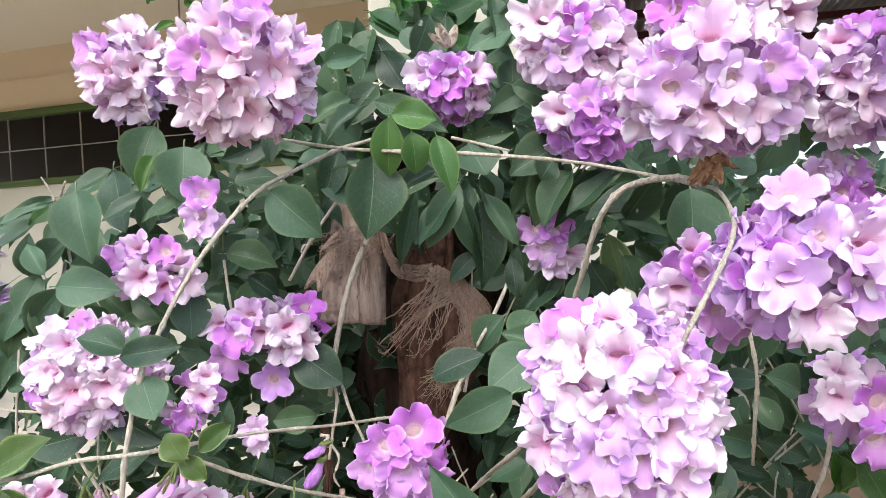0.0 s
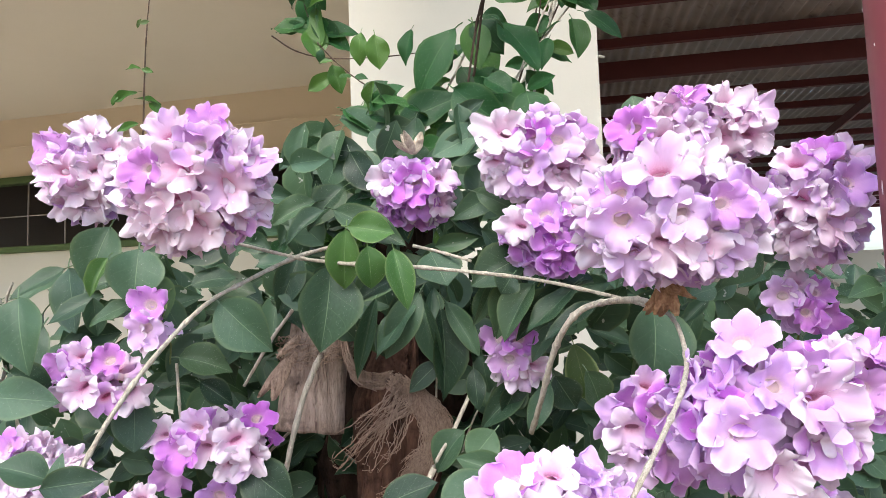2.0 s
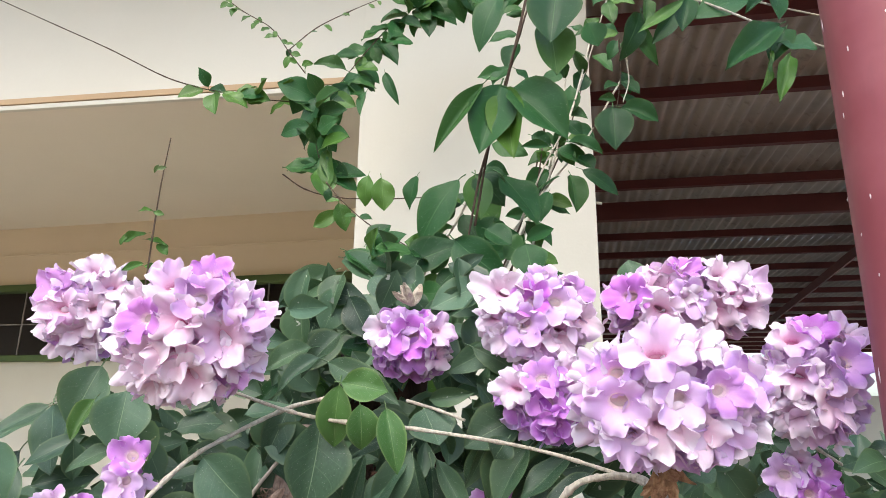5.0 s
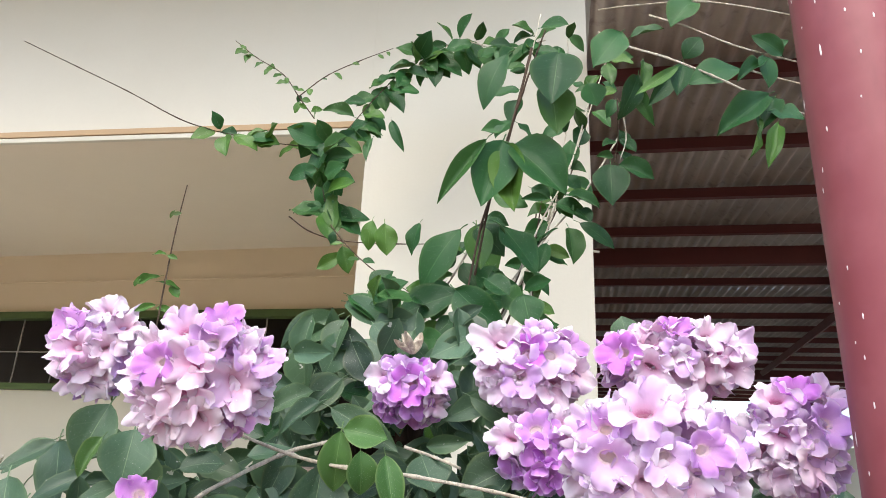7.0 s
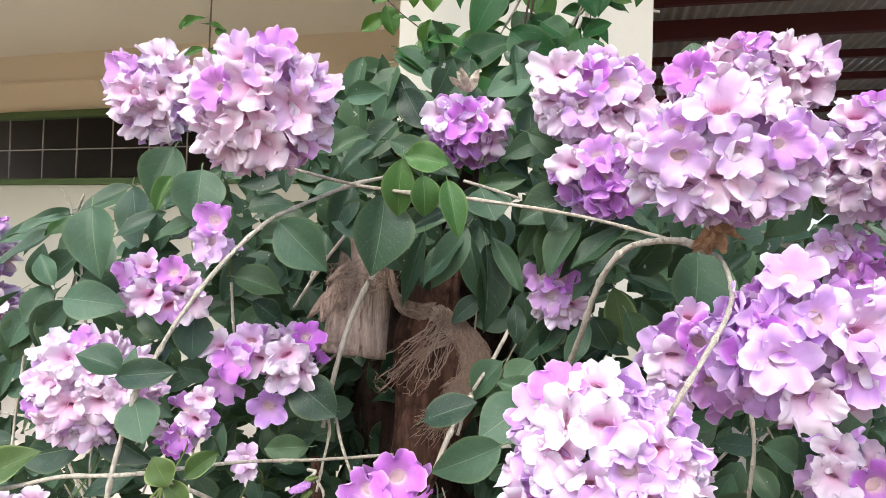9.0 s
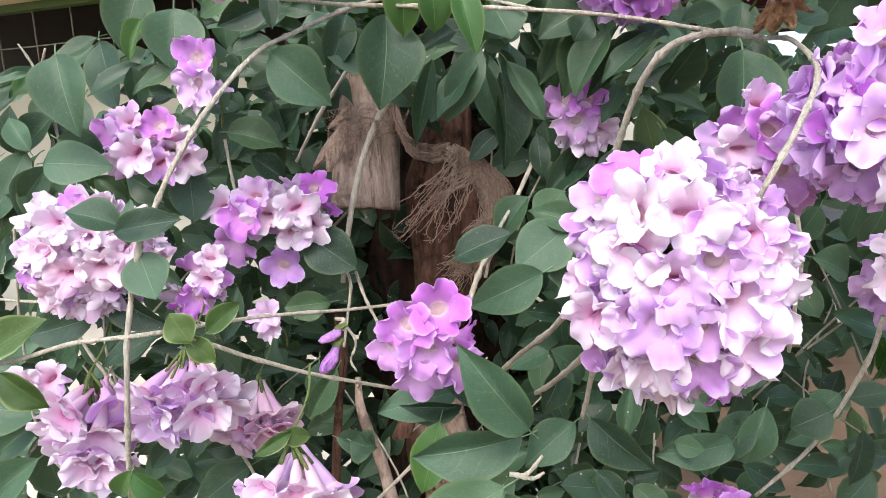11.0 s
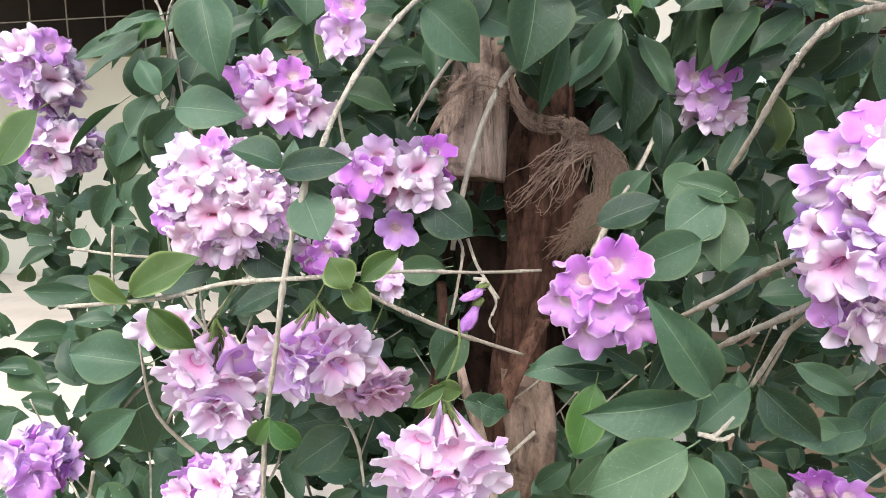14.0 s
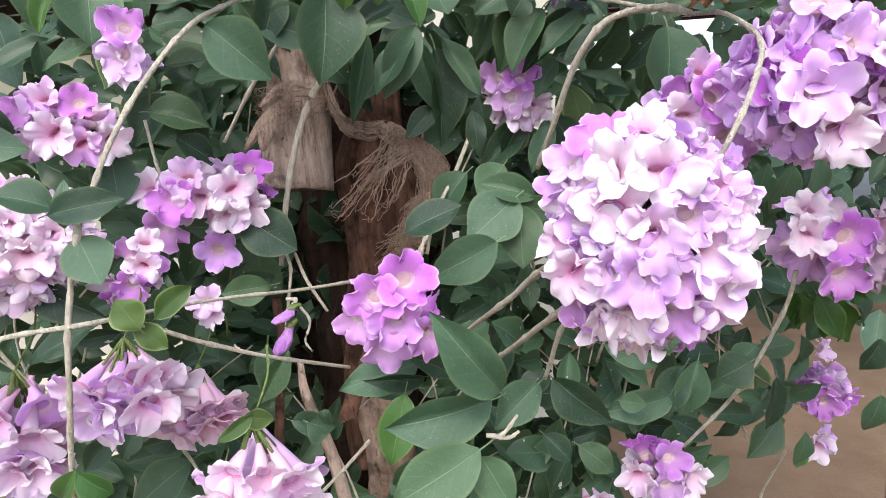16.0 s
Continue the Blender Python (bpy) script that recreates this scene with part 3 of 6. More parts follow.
part("husk", husk_bm([(-0.172, 1.08, 1.446), (-0.185, 1.07, 1.427), (-0.2, 1.06, 1.413)], 0.012, 7.0), FIBRE, trunk)

# ---- the flowering vine ----
vine = place(new("flowering_vine"), BASE)
tagged(vine, "lush garlic vine with lilac flower clusters grown over a trunk", "flowering vine")
climber = place(new("climbing_vine"), pose(0.05, 1.6, 0))
tagged(climber, "young green creeper climbing the cream column", "climbing vine")
OWNER = [vine]


def flower_mesh(kind, seed, tube=0.42):
    """A trumpet flower facing +z, its mouth at the origin, about 1 across: a tube that flares into a limb of five rounded, ruffled lobes."""
    r = random.Random(seed)
    bm = bmesh.new()
    reach, lobe = bm.verts.layers.float.new("reach"), bm.verts.layers.float.new("lobe")
    old = kind in "po"
    long = tube > 0.5
    mouth = r.uniform(0.085, 0.115) if old else r.uniform(0.10, 0.125)
    flat = r.uniform(0.26, 0.42) if old else r.uniform(0.6, 0.85)
    if long:
        mouth, flat = mouth * 1.35, 0.85
    seg, loops = 20, []
    for z, rad, q in ((-tube, 0.035, 0.5), (-tube * 0.8, 0.05, 0.53), (-tube * 0.45, 0.10 if long else 0.085, 0.6), (-0.11 if old or long else -0.07, mouth * 0.94, 0.72 if long else 0.2), (-0.03, mouth, 0.6 if long else 0.34)):
        row = []
        for k in range(seg):
            a = 2 * math.pi * k / seg
            v = bm.verts.new((rad * math.cos(a), rad * math.sin(a) * (flat if z > -0.12 else 0.9), z))
            v[reach], v[lobe] = q, (k * 5 / seg) % 1.0
            row.append(v)
        loops.append(row)
    for a, b in zip(loops, loops[1:]):
        for k in range(seg):
            bm.faces.new((a[k], a[(k + 1) % seg], b[(k + 1) % seg], b[k]))
    if not long:
        # a cap added to close the throat, so the tube's dark inside stays hidden
        mid = bm.verts.new((0, 0, -0.12 if old else -0.09))
        mid[reach], mid[lobe] = 0.05 if old else 0.15, 0.5
        for k in range(seg):
            bm.faces.new((loops[4][k], loops[4][(k + 1) % seg], mid))
    rows, cols = 9, 16
    lean0 = radians(r.uniform(12, 22) if long else r.uniform(12, 24))
    lean_mid = radians(r.uniform(36, 50) if long else r.uniform(34, 52))
    fused = r.uniform(0.32, 0.40) if long else r.uniform(0.38, 0.47)
    lengths = r.uniform(0.44, 0.50)
    off = Vector((r.uniform(0, 90), r.uniform(0, 90), 0))
    for i in range(5):
        turn = 2 * math.pi * (i + 0.75) / 5
        upper = i in (0, 1)
        lean1 = radians(r.uniform(50, 88) if long else r.uniform(74, 120) if old else r.uniform(74, 108)) + radians(16 if upper else -4)
        if not long and r.random() < (0.16 if old else 0.04):
            lean1 -= radians(45)
        length = lengths * r.uniform(0.94, 1.08) * (0.92 if upper else 1.10)
        ruffle = r.uniform(0.14, 0.26) if old else r.uniform(0.08, 0.16)
        if long:
            ruffle *= 0.5
        notch = r.uniform(0.0, 0.07)
        tilt = r.uniform(-0.09, 0.09)
        furrow = r.uniform(0.012, 0.030) if old else r.uniform(0.006, 0.018)
        cup = r.uniform(-0.12, 0.04)
        full = r.uniform(1.28, 1.52)
        rad, z, grid = mouth * 0.985, -0.032, []
        for s in range(rows + 1):
            t = s / rows
            free = max(0.0, (t - fused) / (1 - fused))
            lean = lean0 + (lean_mid - lean0) * min(1.0, t / fused) if t < fused else lean_mid + (lean1 - lean_mid) * free ** 0.9
            spread = 1.0 + (full - 1.0) * math.sin(math.pi * min(1.0, free * 1.1)) - 0.10 * free ** 3
            oval = flat + (1 - flat) * min(1.0, t / 0.55)
            row = []
            for c in range(cols + 1):
                x = c / cols * 2 - 1
                a = turn + x * math.pi / 5 * spread
                back = length * (0.40 * (1 - math.sqrt(1 - 0.97 * x * x)) + notch * math.exp(-(x / 0.25) ** 2)) * free ** 1.2
                rr, zz = rad - back * math.sin(lean), z - back * math.cos(lean)
                e = noise.noise(off + Vector((math.cos(a) * 1.7, math.sin(a) * 1.7, t * 1.2 + (i * 3.1 if free > 0 else 0))))
                e2 = noise.noise(off + Vector((math.cos(a) * 3.6, math.sin(a) * 3.6, t * 1.6 + 7 + i)))
                e3 = noise.noise(off + Vector((math.cos(a) * 8, math.sin(a) * 8, t + i)))
                rr += 0.026 * e3 * free * free
                fold = math.cos(x * 7.5 + i * 1.7 + off.x)
                lift = free * (furrow * fold * (0.5 + 0.5 * free) + tilt * x + cup * x * x + ruffle * 0.8 * e2 * (0.35 + abs(x))) + ruffle * e * free
                wx, wy = math.cos(a), math.sin(a)
                p = Vector((wx * rr, wy * rr * oval, zz)) + Vector((-math.cos(lean) * wx, -math.cos(lean) * wy, math.sin(lean))) * lift
                v = bm.verts.new(p)
                v[reach], v[lobe] = 0.34 + 0.66 * t, x * 0.5 + 0.5
                row.append(v)
            grid.append(row)
            rad, z = rad + math.sin(lean) * length / rows, z + math.cos(lean) * length / rows
        for a, b in zip(grid, grid[1:]):
            for c in range(cols):
                bm.faces.new((a[c], a[c + 1], b[c + 1], b[c]))
    return mesh_of("flower_" + PETAL[kind].name, bm, PETAL[kind])


FLOWERS = {k: [flower_mesh(k, ord(k) * 10 + i) for i in range(10)] for k in "pmvo"}
TRUMPETS = {k: [flower_mesh(k, ord(k) * 10 + 50 + i, 1.0) for i in range(5)] for k in "pmvo"}
frnd = random.Random(11)
VARY = [0]


def flower(where, normal, size, kind, parent, hang=0.0):
    VARY[0] += 1
    me = TRUMPETS[kind][VARY[0] * 3 % 5] if hang else FLOWERS[kind][VARY[0] * 7 % 10]
    n = Vector(normal).normalized()
    turn = n.to_track_quat("Z", "Y").to_matrix().to_4x4()
    s = (2.9 if hang else 2.56) * size
    m = Matrix.Translation(where) @ turn @ pose(0, 0, 0, 0, 0, frnd.gauss(0, 28)) @ Matrix.Diagonal((s, s, hang or s * frnd.uniform(0.85, 1.1), 1))
    return part("flower", me, None, parent, "", m)


CLUSTERS = []


def cluster(centre, radii, tones, droop, shown):
    """A rounded head of trumpet flowers: those given by turn, rise, radius and kind, and more of the given kinds between them."""
    c, R = Vector(centre), Vector(radii)
    CLUSTERS.append((c, R))
    bm = bmesh.new()
    hang = droop > 0.45
    apex = c + Vector((0, 0.15 * R.y, R.z * 1.05)) if hang else c + Vector((0, 0.3 * R.y, -0.2 * R.z))
    down = Vector((0.3 * frnd.uniform(-1, 1), 0.6, -0.7)) if not hang else Vector((0.2, 0.5, 0.8))
    tube_into(bm, spline([apex + down * 0.08, apex + down * 0.04 + Vector((0.008, 0, 0.004)), apex], 5), 0.0014, 0.0012, 6)
    dirs = []
    mean = sum(s for _, _, s, _ in shown) / len(shown)
    for az, el, size, kind in shown:
        a, e = radians(az), radians(el)
        dirs.append((Vector((math.sin(a) * math.cos(e), -math.cos(a) * math.cos(e), math.sin(e))), size, kind))
    want = int(2.9 * (R.x * R.y + R.y * R.z + R.x * R.z) / (mean * mean)) if len(shown) > 2 else 0
    sparse = tones.startswith("-")
    facing = tones[0] in "+-"
    tones = tones.strip("+-")
    want = int(want * (0.4 if sparse else 0.35 if hang else 1.0))
    gold = math.pi * (3 - math.sqrt(5))
    spare = []
    for k in range(want):
        z = 1 - 2 * (k + 0.5) / want
        q = math.sqrt(1 - z * z)
        d = Vector((q * math.cos(k * gold), q * math.sin(k * gold), z))
        if (hang and z > 0.35) or (sparse and d.y < 0.05):
            continue
        near = min((Vector(((d.x - g.x) * R.x, (d.y - g.y) * R.y, (d.z - g.z) * R.z)).length / s for g, s, _ in dirs), default=9)
        if near > (0.72 if len(shown) > 8 else 0.85):
            spare.append((d, mean * frnd.uniform(0.95, 1.2), frnd.choice(tones)))
    made = []
    odd = Vector((len(CLUSTERS) * 3.7, 1.3, 0))
    for n, (d, size, kind) in enumerate(dirs + spare):
        deep = (frnd.uniform(0.2, 0.5) if sparse else frnd.uniform(0.28, 0.5) if n < 0.34 * len(dirs) else frnd.uniform(0.6, 0.95)) * size if n < len(dirs) else (frnd.uniform(0.95, 1.55) - 0.35 * noise.noise(d * 1.6 + odd)) * size
        p = c + Vector((d.x * max(R.x - deep, 0.2 * R.x), d.y * max(R.y - deep, 0.2 * R.y), d.z * max(R.z - deep, 0.2 * R.z)))
        if hang:
            nrm = (p - apex).normalized() + Vector((d.x * 0.2, -1.5 * (0.88 - droop), 0.06))
        else:
            nrm = Vector((d.x / R.x, d.y / R.y, d.z / R.z)).normalized()
            nrm += Vector((0, (-1.1 if sparse else -0.55 if facing else -0.22) if n < len(dirs) else 0, -droop - 0.05))
        wild = 0.08 if hang else (0.09 if sparse else 0.16) if facing and n < len(dirs) else 0.30 if n < len(dirs) else 0.5
        nrm = nrm.normalized() + Vector((frnd.uniform(-wild, wild), frnd.uniform(-wild, wild), frnd.uniform(-wild, wild)))
        made.append((p, nrm, size * 0.98 if sparse else size, kind))
        base = p - nrm.normalized() * size * 1.05
        if n % 2 == 0:
            tube_into(bm, [apex, apex.lerp(base, 0.6), base], 0.0022, 0.0016, 5)
    stalk = mesh_of("flower_head", bm, GREEN_STEM)
    stalk.transform(Matrix.Translation(-c))
    head = place(new("flower_head", stalk), Matrix.Translation(c), vine)
    for p, nrm, size, kind in made:
        flower(p, nrm, size, kind, head, max((p - apex).length * (0.92 if droop > 0.75 else 0.8), 0.03) if hang else 0.0)
    return head


def leaf_into(bm, seed, m=Matrix(), rows=10, cols=6):
    """A pointed oval leaf along +y, one long and one wide before m, folded along its midrib and curling."""
    r = random.Random(seed)
    fold, bend, wave, twist = r.uniform(0.08, 0.45), r.uniform(-0.05, 0.42), r.uniform(0.01, 0.05), r.uniform(-0.25, 0.25)
    full, tip = r.uniform(0.90, 1.08), r.uniform(0.06, 0.34)
    uv = bm.loops.layers.uv.verify()
    off = r.uniform(0, 99)
    vs, key = [], {}
    for i in range(rows + 1):
        v = i / rows
        half = 0.5 * math.sin(math.pi * min(1, v ** full)) ** (0.70 + tip * 1.3 * v)
        if i == 0:
            half = 0.012
        if i == rows:
            half = 0.008
        row = []
        for j in range(cols + 1):
            u = j / cols * 2 - 1
            x = u * half
            z = fold * abs(x) - bend * (v - 0.15) ** 2 + wave * abs(u) * math.sin(v * 11 + off + 2 * u) + twist * x * v
            p = bm.verts.new(m @ Vector((x, v, z)))
            key[p] = (0.5 + u * 0.5, v)
            row.append(p)
        vs.append(row)
    for a, b in zip(vs, vs[1:]):
        for j in range(cols):
            f = bm.faces.new((a[j], a[j + 1], b[j + 1], b[j]))
            f.smooth = True
            for lp in f.loops:
                lp[uv].uv = key[lp.vert]


def leaf_mesh(shade, seed):
    bm = bmesh.new()
    leaf_into(bm, seed)
    leaf_stalk(bm)
    return mesh_of("leaf_" + LEAF[shade].name, bm, LEAF[shade])


def leaf_stalk(bm):
    """The short stalk behind a leaf's base."""
    uv = bm.loops.layers.uv.verify()
    rings = []
    for y, z, w in ((0.02, 0.0, 0.012), (-0.07, -0.012, 0.011), (-0.16, -0.05, 0.014)):
        rings.append([bm.verts.new((w * math.cos(a) * 1.5, y, z + w * math.sin(a))) for a in (0.3, 1.6, 2.8, 4.7)])
    for a, b in zip(rings, rings[1:]):
        for k in range(4):
            f = bm.faces.new((a[k], a[(k + 1) % 4], b[(k + 1) % 4], b[k]))
            for lp in f.loops:
                lp[uv].uv = (0.5, 0.5)


LEAVES = {s: [leaf_mesh(s, s * 100 + i) for i in range(9)] for s in LEAF}
lrnd = random.Random(3)


def leaf_pose(base, tip, width, face):
    base, tip = Vector(base), Vector(tip)
    y = (tip - base)
    length = y.length
    y.normalize()
    z = (Vector(face) - y * Vector(face).dot(y)).normalized()
    x = y.cross(z)
    m = Matrix((x * width, y * length, z * length)).transposed().to_4x4()
    return Matrix.Translation(base) @ m


def leaf(base, tip, width, shade=0):
    face = Vector((lrnd.uniform(-0.55, 0.55), -1, lrnd.uniform(-0.1, 0.75)))
    if OWNER[0] is climber and shade == 0:
        shade = 3
    if OWNER[0] is climber and shade == 1:
        shade = 4
    me = lrnd.choice(LEAVES[shade])
    return part("leaf", me, None, OWNER[0], "", leaf_pose(base, tip, width * 1.08, face))


def stem(r, pts, material=None, parent=None):
    bm = bmesh.new()
    tube_into(bm, spline(pts, 8), r * 0.62, r * 0.52, 8, 0.25, 9)
    return part("stem", bm, material or STEM, parent or vine, "")


def sprig(r, size, count, shade, pts):
    """A thin shoot of the creeper with paired leaves along it."""
    line = spline(pts, 10)
    bm = bmesh.new()
    tube_into(bm, line, r, r * 0.6, 6, 0.2, 10)
    part("shoot", bm, TWIG if r < 0.0022 or size == 0 else STEM, climber, "")
    for k in range(count):
        p = line[int((k + lrnd.random()) / count * (len(line) - 1))]
        a = lrnd.uniform(0, 2 * math.pi)
        d = Vector((math.cos(a), lrnd.uniform(-0.6, 0.2), 0.7 * math.sin(a) - 0.45)).normalized()
        s = size * lrnd.uniform(0.65, 1.2)
        face = Vector((lrnd.uniform(-0.5, 0.5), -1, lrnd.uniform(0, 0.9)))
        me = lrnd.choice(LEAVES[(shade * 4 or 3) if lrnd.random() < 0.85 else 7 - (shade * 4 or 3)])
        part("leaf", me, None, climber, "", leaf_pose(p + d * size * 0.12, p + d * (size * 0.12 + s), s * lrnd.uniform(0.55, 0.72), face))


# flower clusters, from the top of the bush down
cluster((-0.478, 1.038, 1.703), (0.071, 0.060, 0.077), '+ppm', 0, [(-36, 26, 0.029, 'v'), (23, 56, 0.03, 'p'), (51, 30, 0.027, 'o'), (-10, -4, 0.032, 'o'), (27, -1, 0.028, 'o'), (22, -44, 0.035, 'p'), (-59, 15, 0.025, 'p'), (-45, -17, 0.027, 'p'), (-32, -46, 0.023, 'p')])
cluster((-0.240, 0.848, 1.646), (0.097, 0.073, 0.086), '+ppo', 0, [(-23, 7, 0.026, 'v'), (5, 7, 0.03, 'o'), (16, 26, 0.028, 'v'), (24, 54, 0.026, 'v'), (-18, 45, 0.029, 'p'), (-59, 24, 0.028, 'p'), (-58, 1, 0.03, 'p'), (0, -21, 0.033, 'o'), (44, -8, 0.033, 'o'), (-26, -30, 0.028, 'o'), (16, -47, 0.028, 'o'), (-34, -52, 0.025, 'o'), (-54, -31, 0.025, 'p')])
cluster((0.014, 1.089, 1.668), (0.073, 0.055, 0.062), '+vvp', 0, [(5, 4, 0.033, 'v'), (-41, 15, 0.028, 'p'), (42, 17, 0.028, 'p'), (11, -32, 0.03, 'v'), (52, -29, 0.023, 'p'), (-14, 34, 0.028, 'v'), (-21, -7, 0.026, 'v')])
cluster((0.203, 0.999, 1.699), (0.088, 0.065, 0.075), '+poo', 0, [(-44, 23, 0.033, 'p'), (-16, -18, 0.029, 'm'), (18, 10, 0.030, 'm'), (46, -7, 0.03, 'p'), (7, 42, 0.028, 'm'), (28, -31, 0.028, 'o'), (-39, -31, 0.028, 'p'), (-8, 13, 0.028, 'v'), (-58, -6, 0.027, 'p'), (52, 28, 0.028, 'v'), (4, -48, 0.027, 'p')])
cluster((0.213, 0.948, 1.576), (0.073, 0.054, 0.06), '+vmp', 0, [(-46, 13, 0.027, 'p'), (-15, 30, 0.027, 'v'), (21, 37, 0.027, 'p'), (-9, -8, 0.027, 'v'), (24, -32, 0.027, 'v'), (42, 11, 0.029, 'p'), (-6, -38, 0.024, 'v')])
cluster((0.297, 0.705, 1.568), (0.096, 0.067, 0.076), '+pmp', 0, [(-19, 34, 0.033, 'p'), (-44, -4, 0.028, 'm'), (-7, -3, 0.024, 'm'), (18, 4, 0.023, 'v'), (-20, -27, 0.027, 'o'), (31, -27, 0.033, 'p'), (48, 15, 0.027, 'm'), (-48, -33, 0.024, 'p'), (16, 47, 0.026, 'p'), (-57, 24, 0.024, 'm'), (5, -33, 0.026, 'o')])
cluster((0.4, 0.921, 1.71), (0.113, 0.067, 0.056), '+pmo', 0, [(19, 31, 0.029, 'p'), (-55, -3, 0.029, 'v'), (-32, -27, 0.031, 'p'), (54, 24, 0.029, 'p'), (13, -29, 0.029, 'o'), (-13, 39, 0.022, 'v'), (44, -22, 0.029, 'p'), (-8, -9, 0.026, 'm')])
cluster((0.541, 0.894, 1.602), (0.071, 0.06, 0.079), '+pmp', 0, [(-40, 38, 0.028, 'p'), (-11, 50, 0.024, 'v'), (22, 15, 0.03, 'm'), (62, 49, 0.028, 'p'), (-35, 2, 0.028, 'p'), (-56, -43, 0.025, 'p'), (3, -28, 0.028, 'o'), (52, -40, 0.027, 'm'), (-3, 8, 0.025, 'm')])
cluster((0.546, 0.956, 1.474), (0.049, 0.04, 0.049), '-vm', 0, [(-47, 12, 0.024, 'm'), (15, 19, 0.023, 'v'), (26, -28, 0.026, 'v'), (-23, 39, 0.02, 'p'), (-10, -19, 0.023, 'v')])
cluster((0.262, 0.702, 1.368), (0.057, 0.046, 0.058), '-vpm', 0, [(-1, 17, 0.029, 'v'), (-32, -1, 0.026, 'p'), (15, -26, 0.025, 'v'), (-15, 43, 0.02, 'p'), (-36, -35, 0.024, 'p'), (61, -50, 0.024, 'v'), (29, 29, 0.02, 'm')])
cluster((0.33, 0.613, 1.39), (0.081, 0.059, 0.071), '+mpv', 0, [(-30, -9, 0.027, 'm'), (-15, -43, 0.026, 'p'), (19, 14, 0.031, 'p'), (-33, 62, 0.025, 'm'), (29, -14, 0.027, 'm'), (47, -17, 0.024, 'p'), (16, -56, 0.023, 'v'), (-5, 26, 0.022, 'm'), (-57, -46, 0.021, 'v')])
cluster((0.458, 0.695, 1.402), (0.048, 0.039, 0.048), '+vmp', 0, [(-43, 34, 0.023, 'p'), (11, 44, 0.021, 'v'), (-7, -10, 0.023, 'v'), (31, -42, 0.021, 'v'), (-65, 42, 0.018, 'v')])
cluster((0.155, 0.557, 1.281), (0.083, 0.066, 0.092), '+pm', 0, [(-19, 7, 0.024, 'p'), (-40, 21, 0.024, 'p'), (-39, -10, 0.019, 'm'), (-25, -13, 0.022, 'm'), (-67, -12, 0.023, 'p'), (-40, 37, 0.022, 'p'), (-13, 38, 0.024, 'p'), (-72, 59, 0.024, 'v'), (-92, 42, 0.020, 'm'), (-27, 66, 0.020, 'p'), (5, 16, 0.023, 'm'), (4, 33, 0.019, 'm'), (25, 26, 0.020, 'p'), (15, -2, 0.025, 'p'), (20, -25, 0.024, 'p'), (33, -1, 0.019, 'p'), (-76, -37, 0.019, 'v'), (-34, -41, 0.020, 'o'), (-2, -39, 0.020, 'm'), (-4, -17, 0.018, 'm'), (-57, -44, 0.019, 'p'), (-51, 10, 0.018, 'p'), (36, 16, 0.017, 'p'), (-48, -73, 0.019, 'o'), (37, -63, 0.018, 'v'), (36, -46, 0.020, 'p'), (-83, 1, 0.018, 'p'), (-104, 27, 0.017, 'm'), (-10, 0, 0.017, 'm')])
cluster((-0.044, 0.701, 1.206), (0.051, 0.041, 0.051), '-v', 0, [(22, 41, 0.027, 'v'), (-23, 20, 0.026, 'v'), (1, -9, 0.024, 'v'), (-44, -6, 0.023, 'v'), (-16, -46, 0.023, 'v'), (51, -35, 0.023, 'v')])
cluster((-0.282, 1.025, 1.3), (0.092, 0.061, 0.06), '-pvm', 0, [(-16, 0, 0.03, 'v'), (3, 1, 0.025, 'o'), (31, 8, 0.031, 'p'), (-50, -42, 0.031, 'v'), (68, 35, 0.025, 'v'), (51, -20, 0.03, 'p'), (-58, 16, 0.027, 'p'), (-7, 29, 0.027, 'p'), (28, -28, 0.025, 'p')])
cluster((0.16, 1.057, 1.413), (0.049, 0.041, 0.052), '-vp', 0, [(12, 25, 0.026, 'v'), (-34, 27, 0.026, 'v'), (-11, -12, 0.027, 'v'), (50, -30, 0.026, 'p'), (18, -46, 0.026, 'p')])
cluster((-0.413, 0.961, 1.403), (0.06, 0.046, 0.052), '-mvp', 0, [(27, 32, 0.022, 'v'), (-29, 41, 0.026, 'p'), (-53, 19, 0.026, 'v'), (-11, -11, 0.029, 'p'), (69, -27, 0.026, 'p'), (20, -36, 0.024, 'p'), (-44, -21, 0.024, 'p')])
cluster((-0.311, 0.883, 1.482), (0.024, 0.025, 0.037), '-vm', 0, [(-7, -25, 0.025, 'm'), (9, 34, 0.024, 'v'), (-58, -44, 0.021, 'p')])
cluster((-0.452, 0.848, 1.276), (0.086, 0.064, 0.078), '+ppo', 0, [(1, -10, 0.023, 'o'), (-19, 10, 0.022, 'o'), (27, -5, 0.022, 'o'), (-7, 36, 0.023, 'p'), (-48, 49, 0.022, 'p'), (-57, -16, 0.02, 'v'), (-46, 18, 0.022, 'm'), (-36, -36, 0.022, 'o'), (-3, -50, 0.022, 'o'), (23, -31, 0.02, 'p'), (-9, 63, 0.019, 'v'), (48, 9, 0.02, 'p'), (-65, 4, 0.019, 'p'), (19, 24, 0.02, 'p')])
cluster((-0.34, 0.888, 1.228), (0.036, 0.031, 0.04), '-vp', 0, [(-70, -24, 0.021, 'p'), (30, 12, 0.02, 'p'), (1, -21, 0.021, 'v'), (56, 56, 0.019, 'p'), (-44, -44, 0.019, 'v')])
cluster((-0.273, 1.017, 1.223), (0.024, 0.019, 0.021), 'm', 0, [(0, 0, 0.027, 'm')])
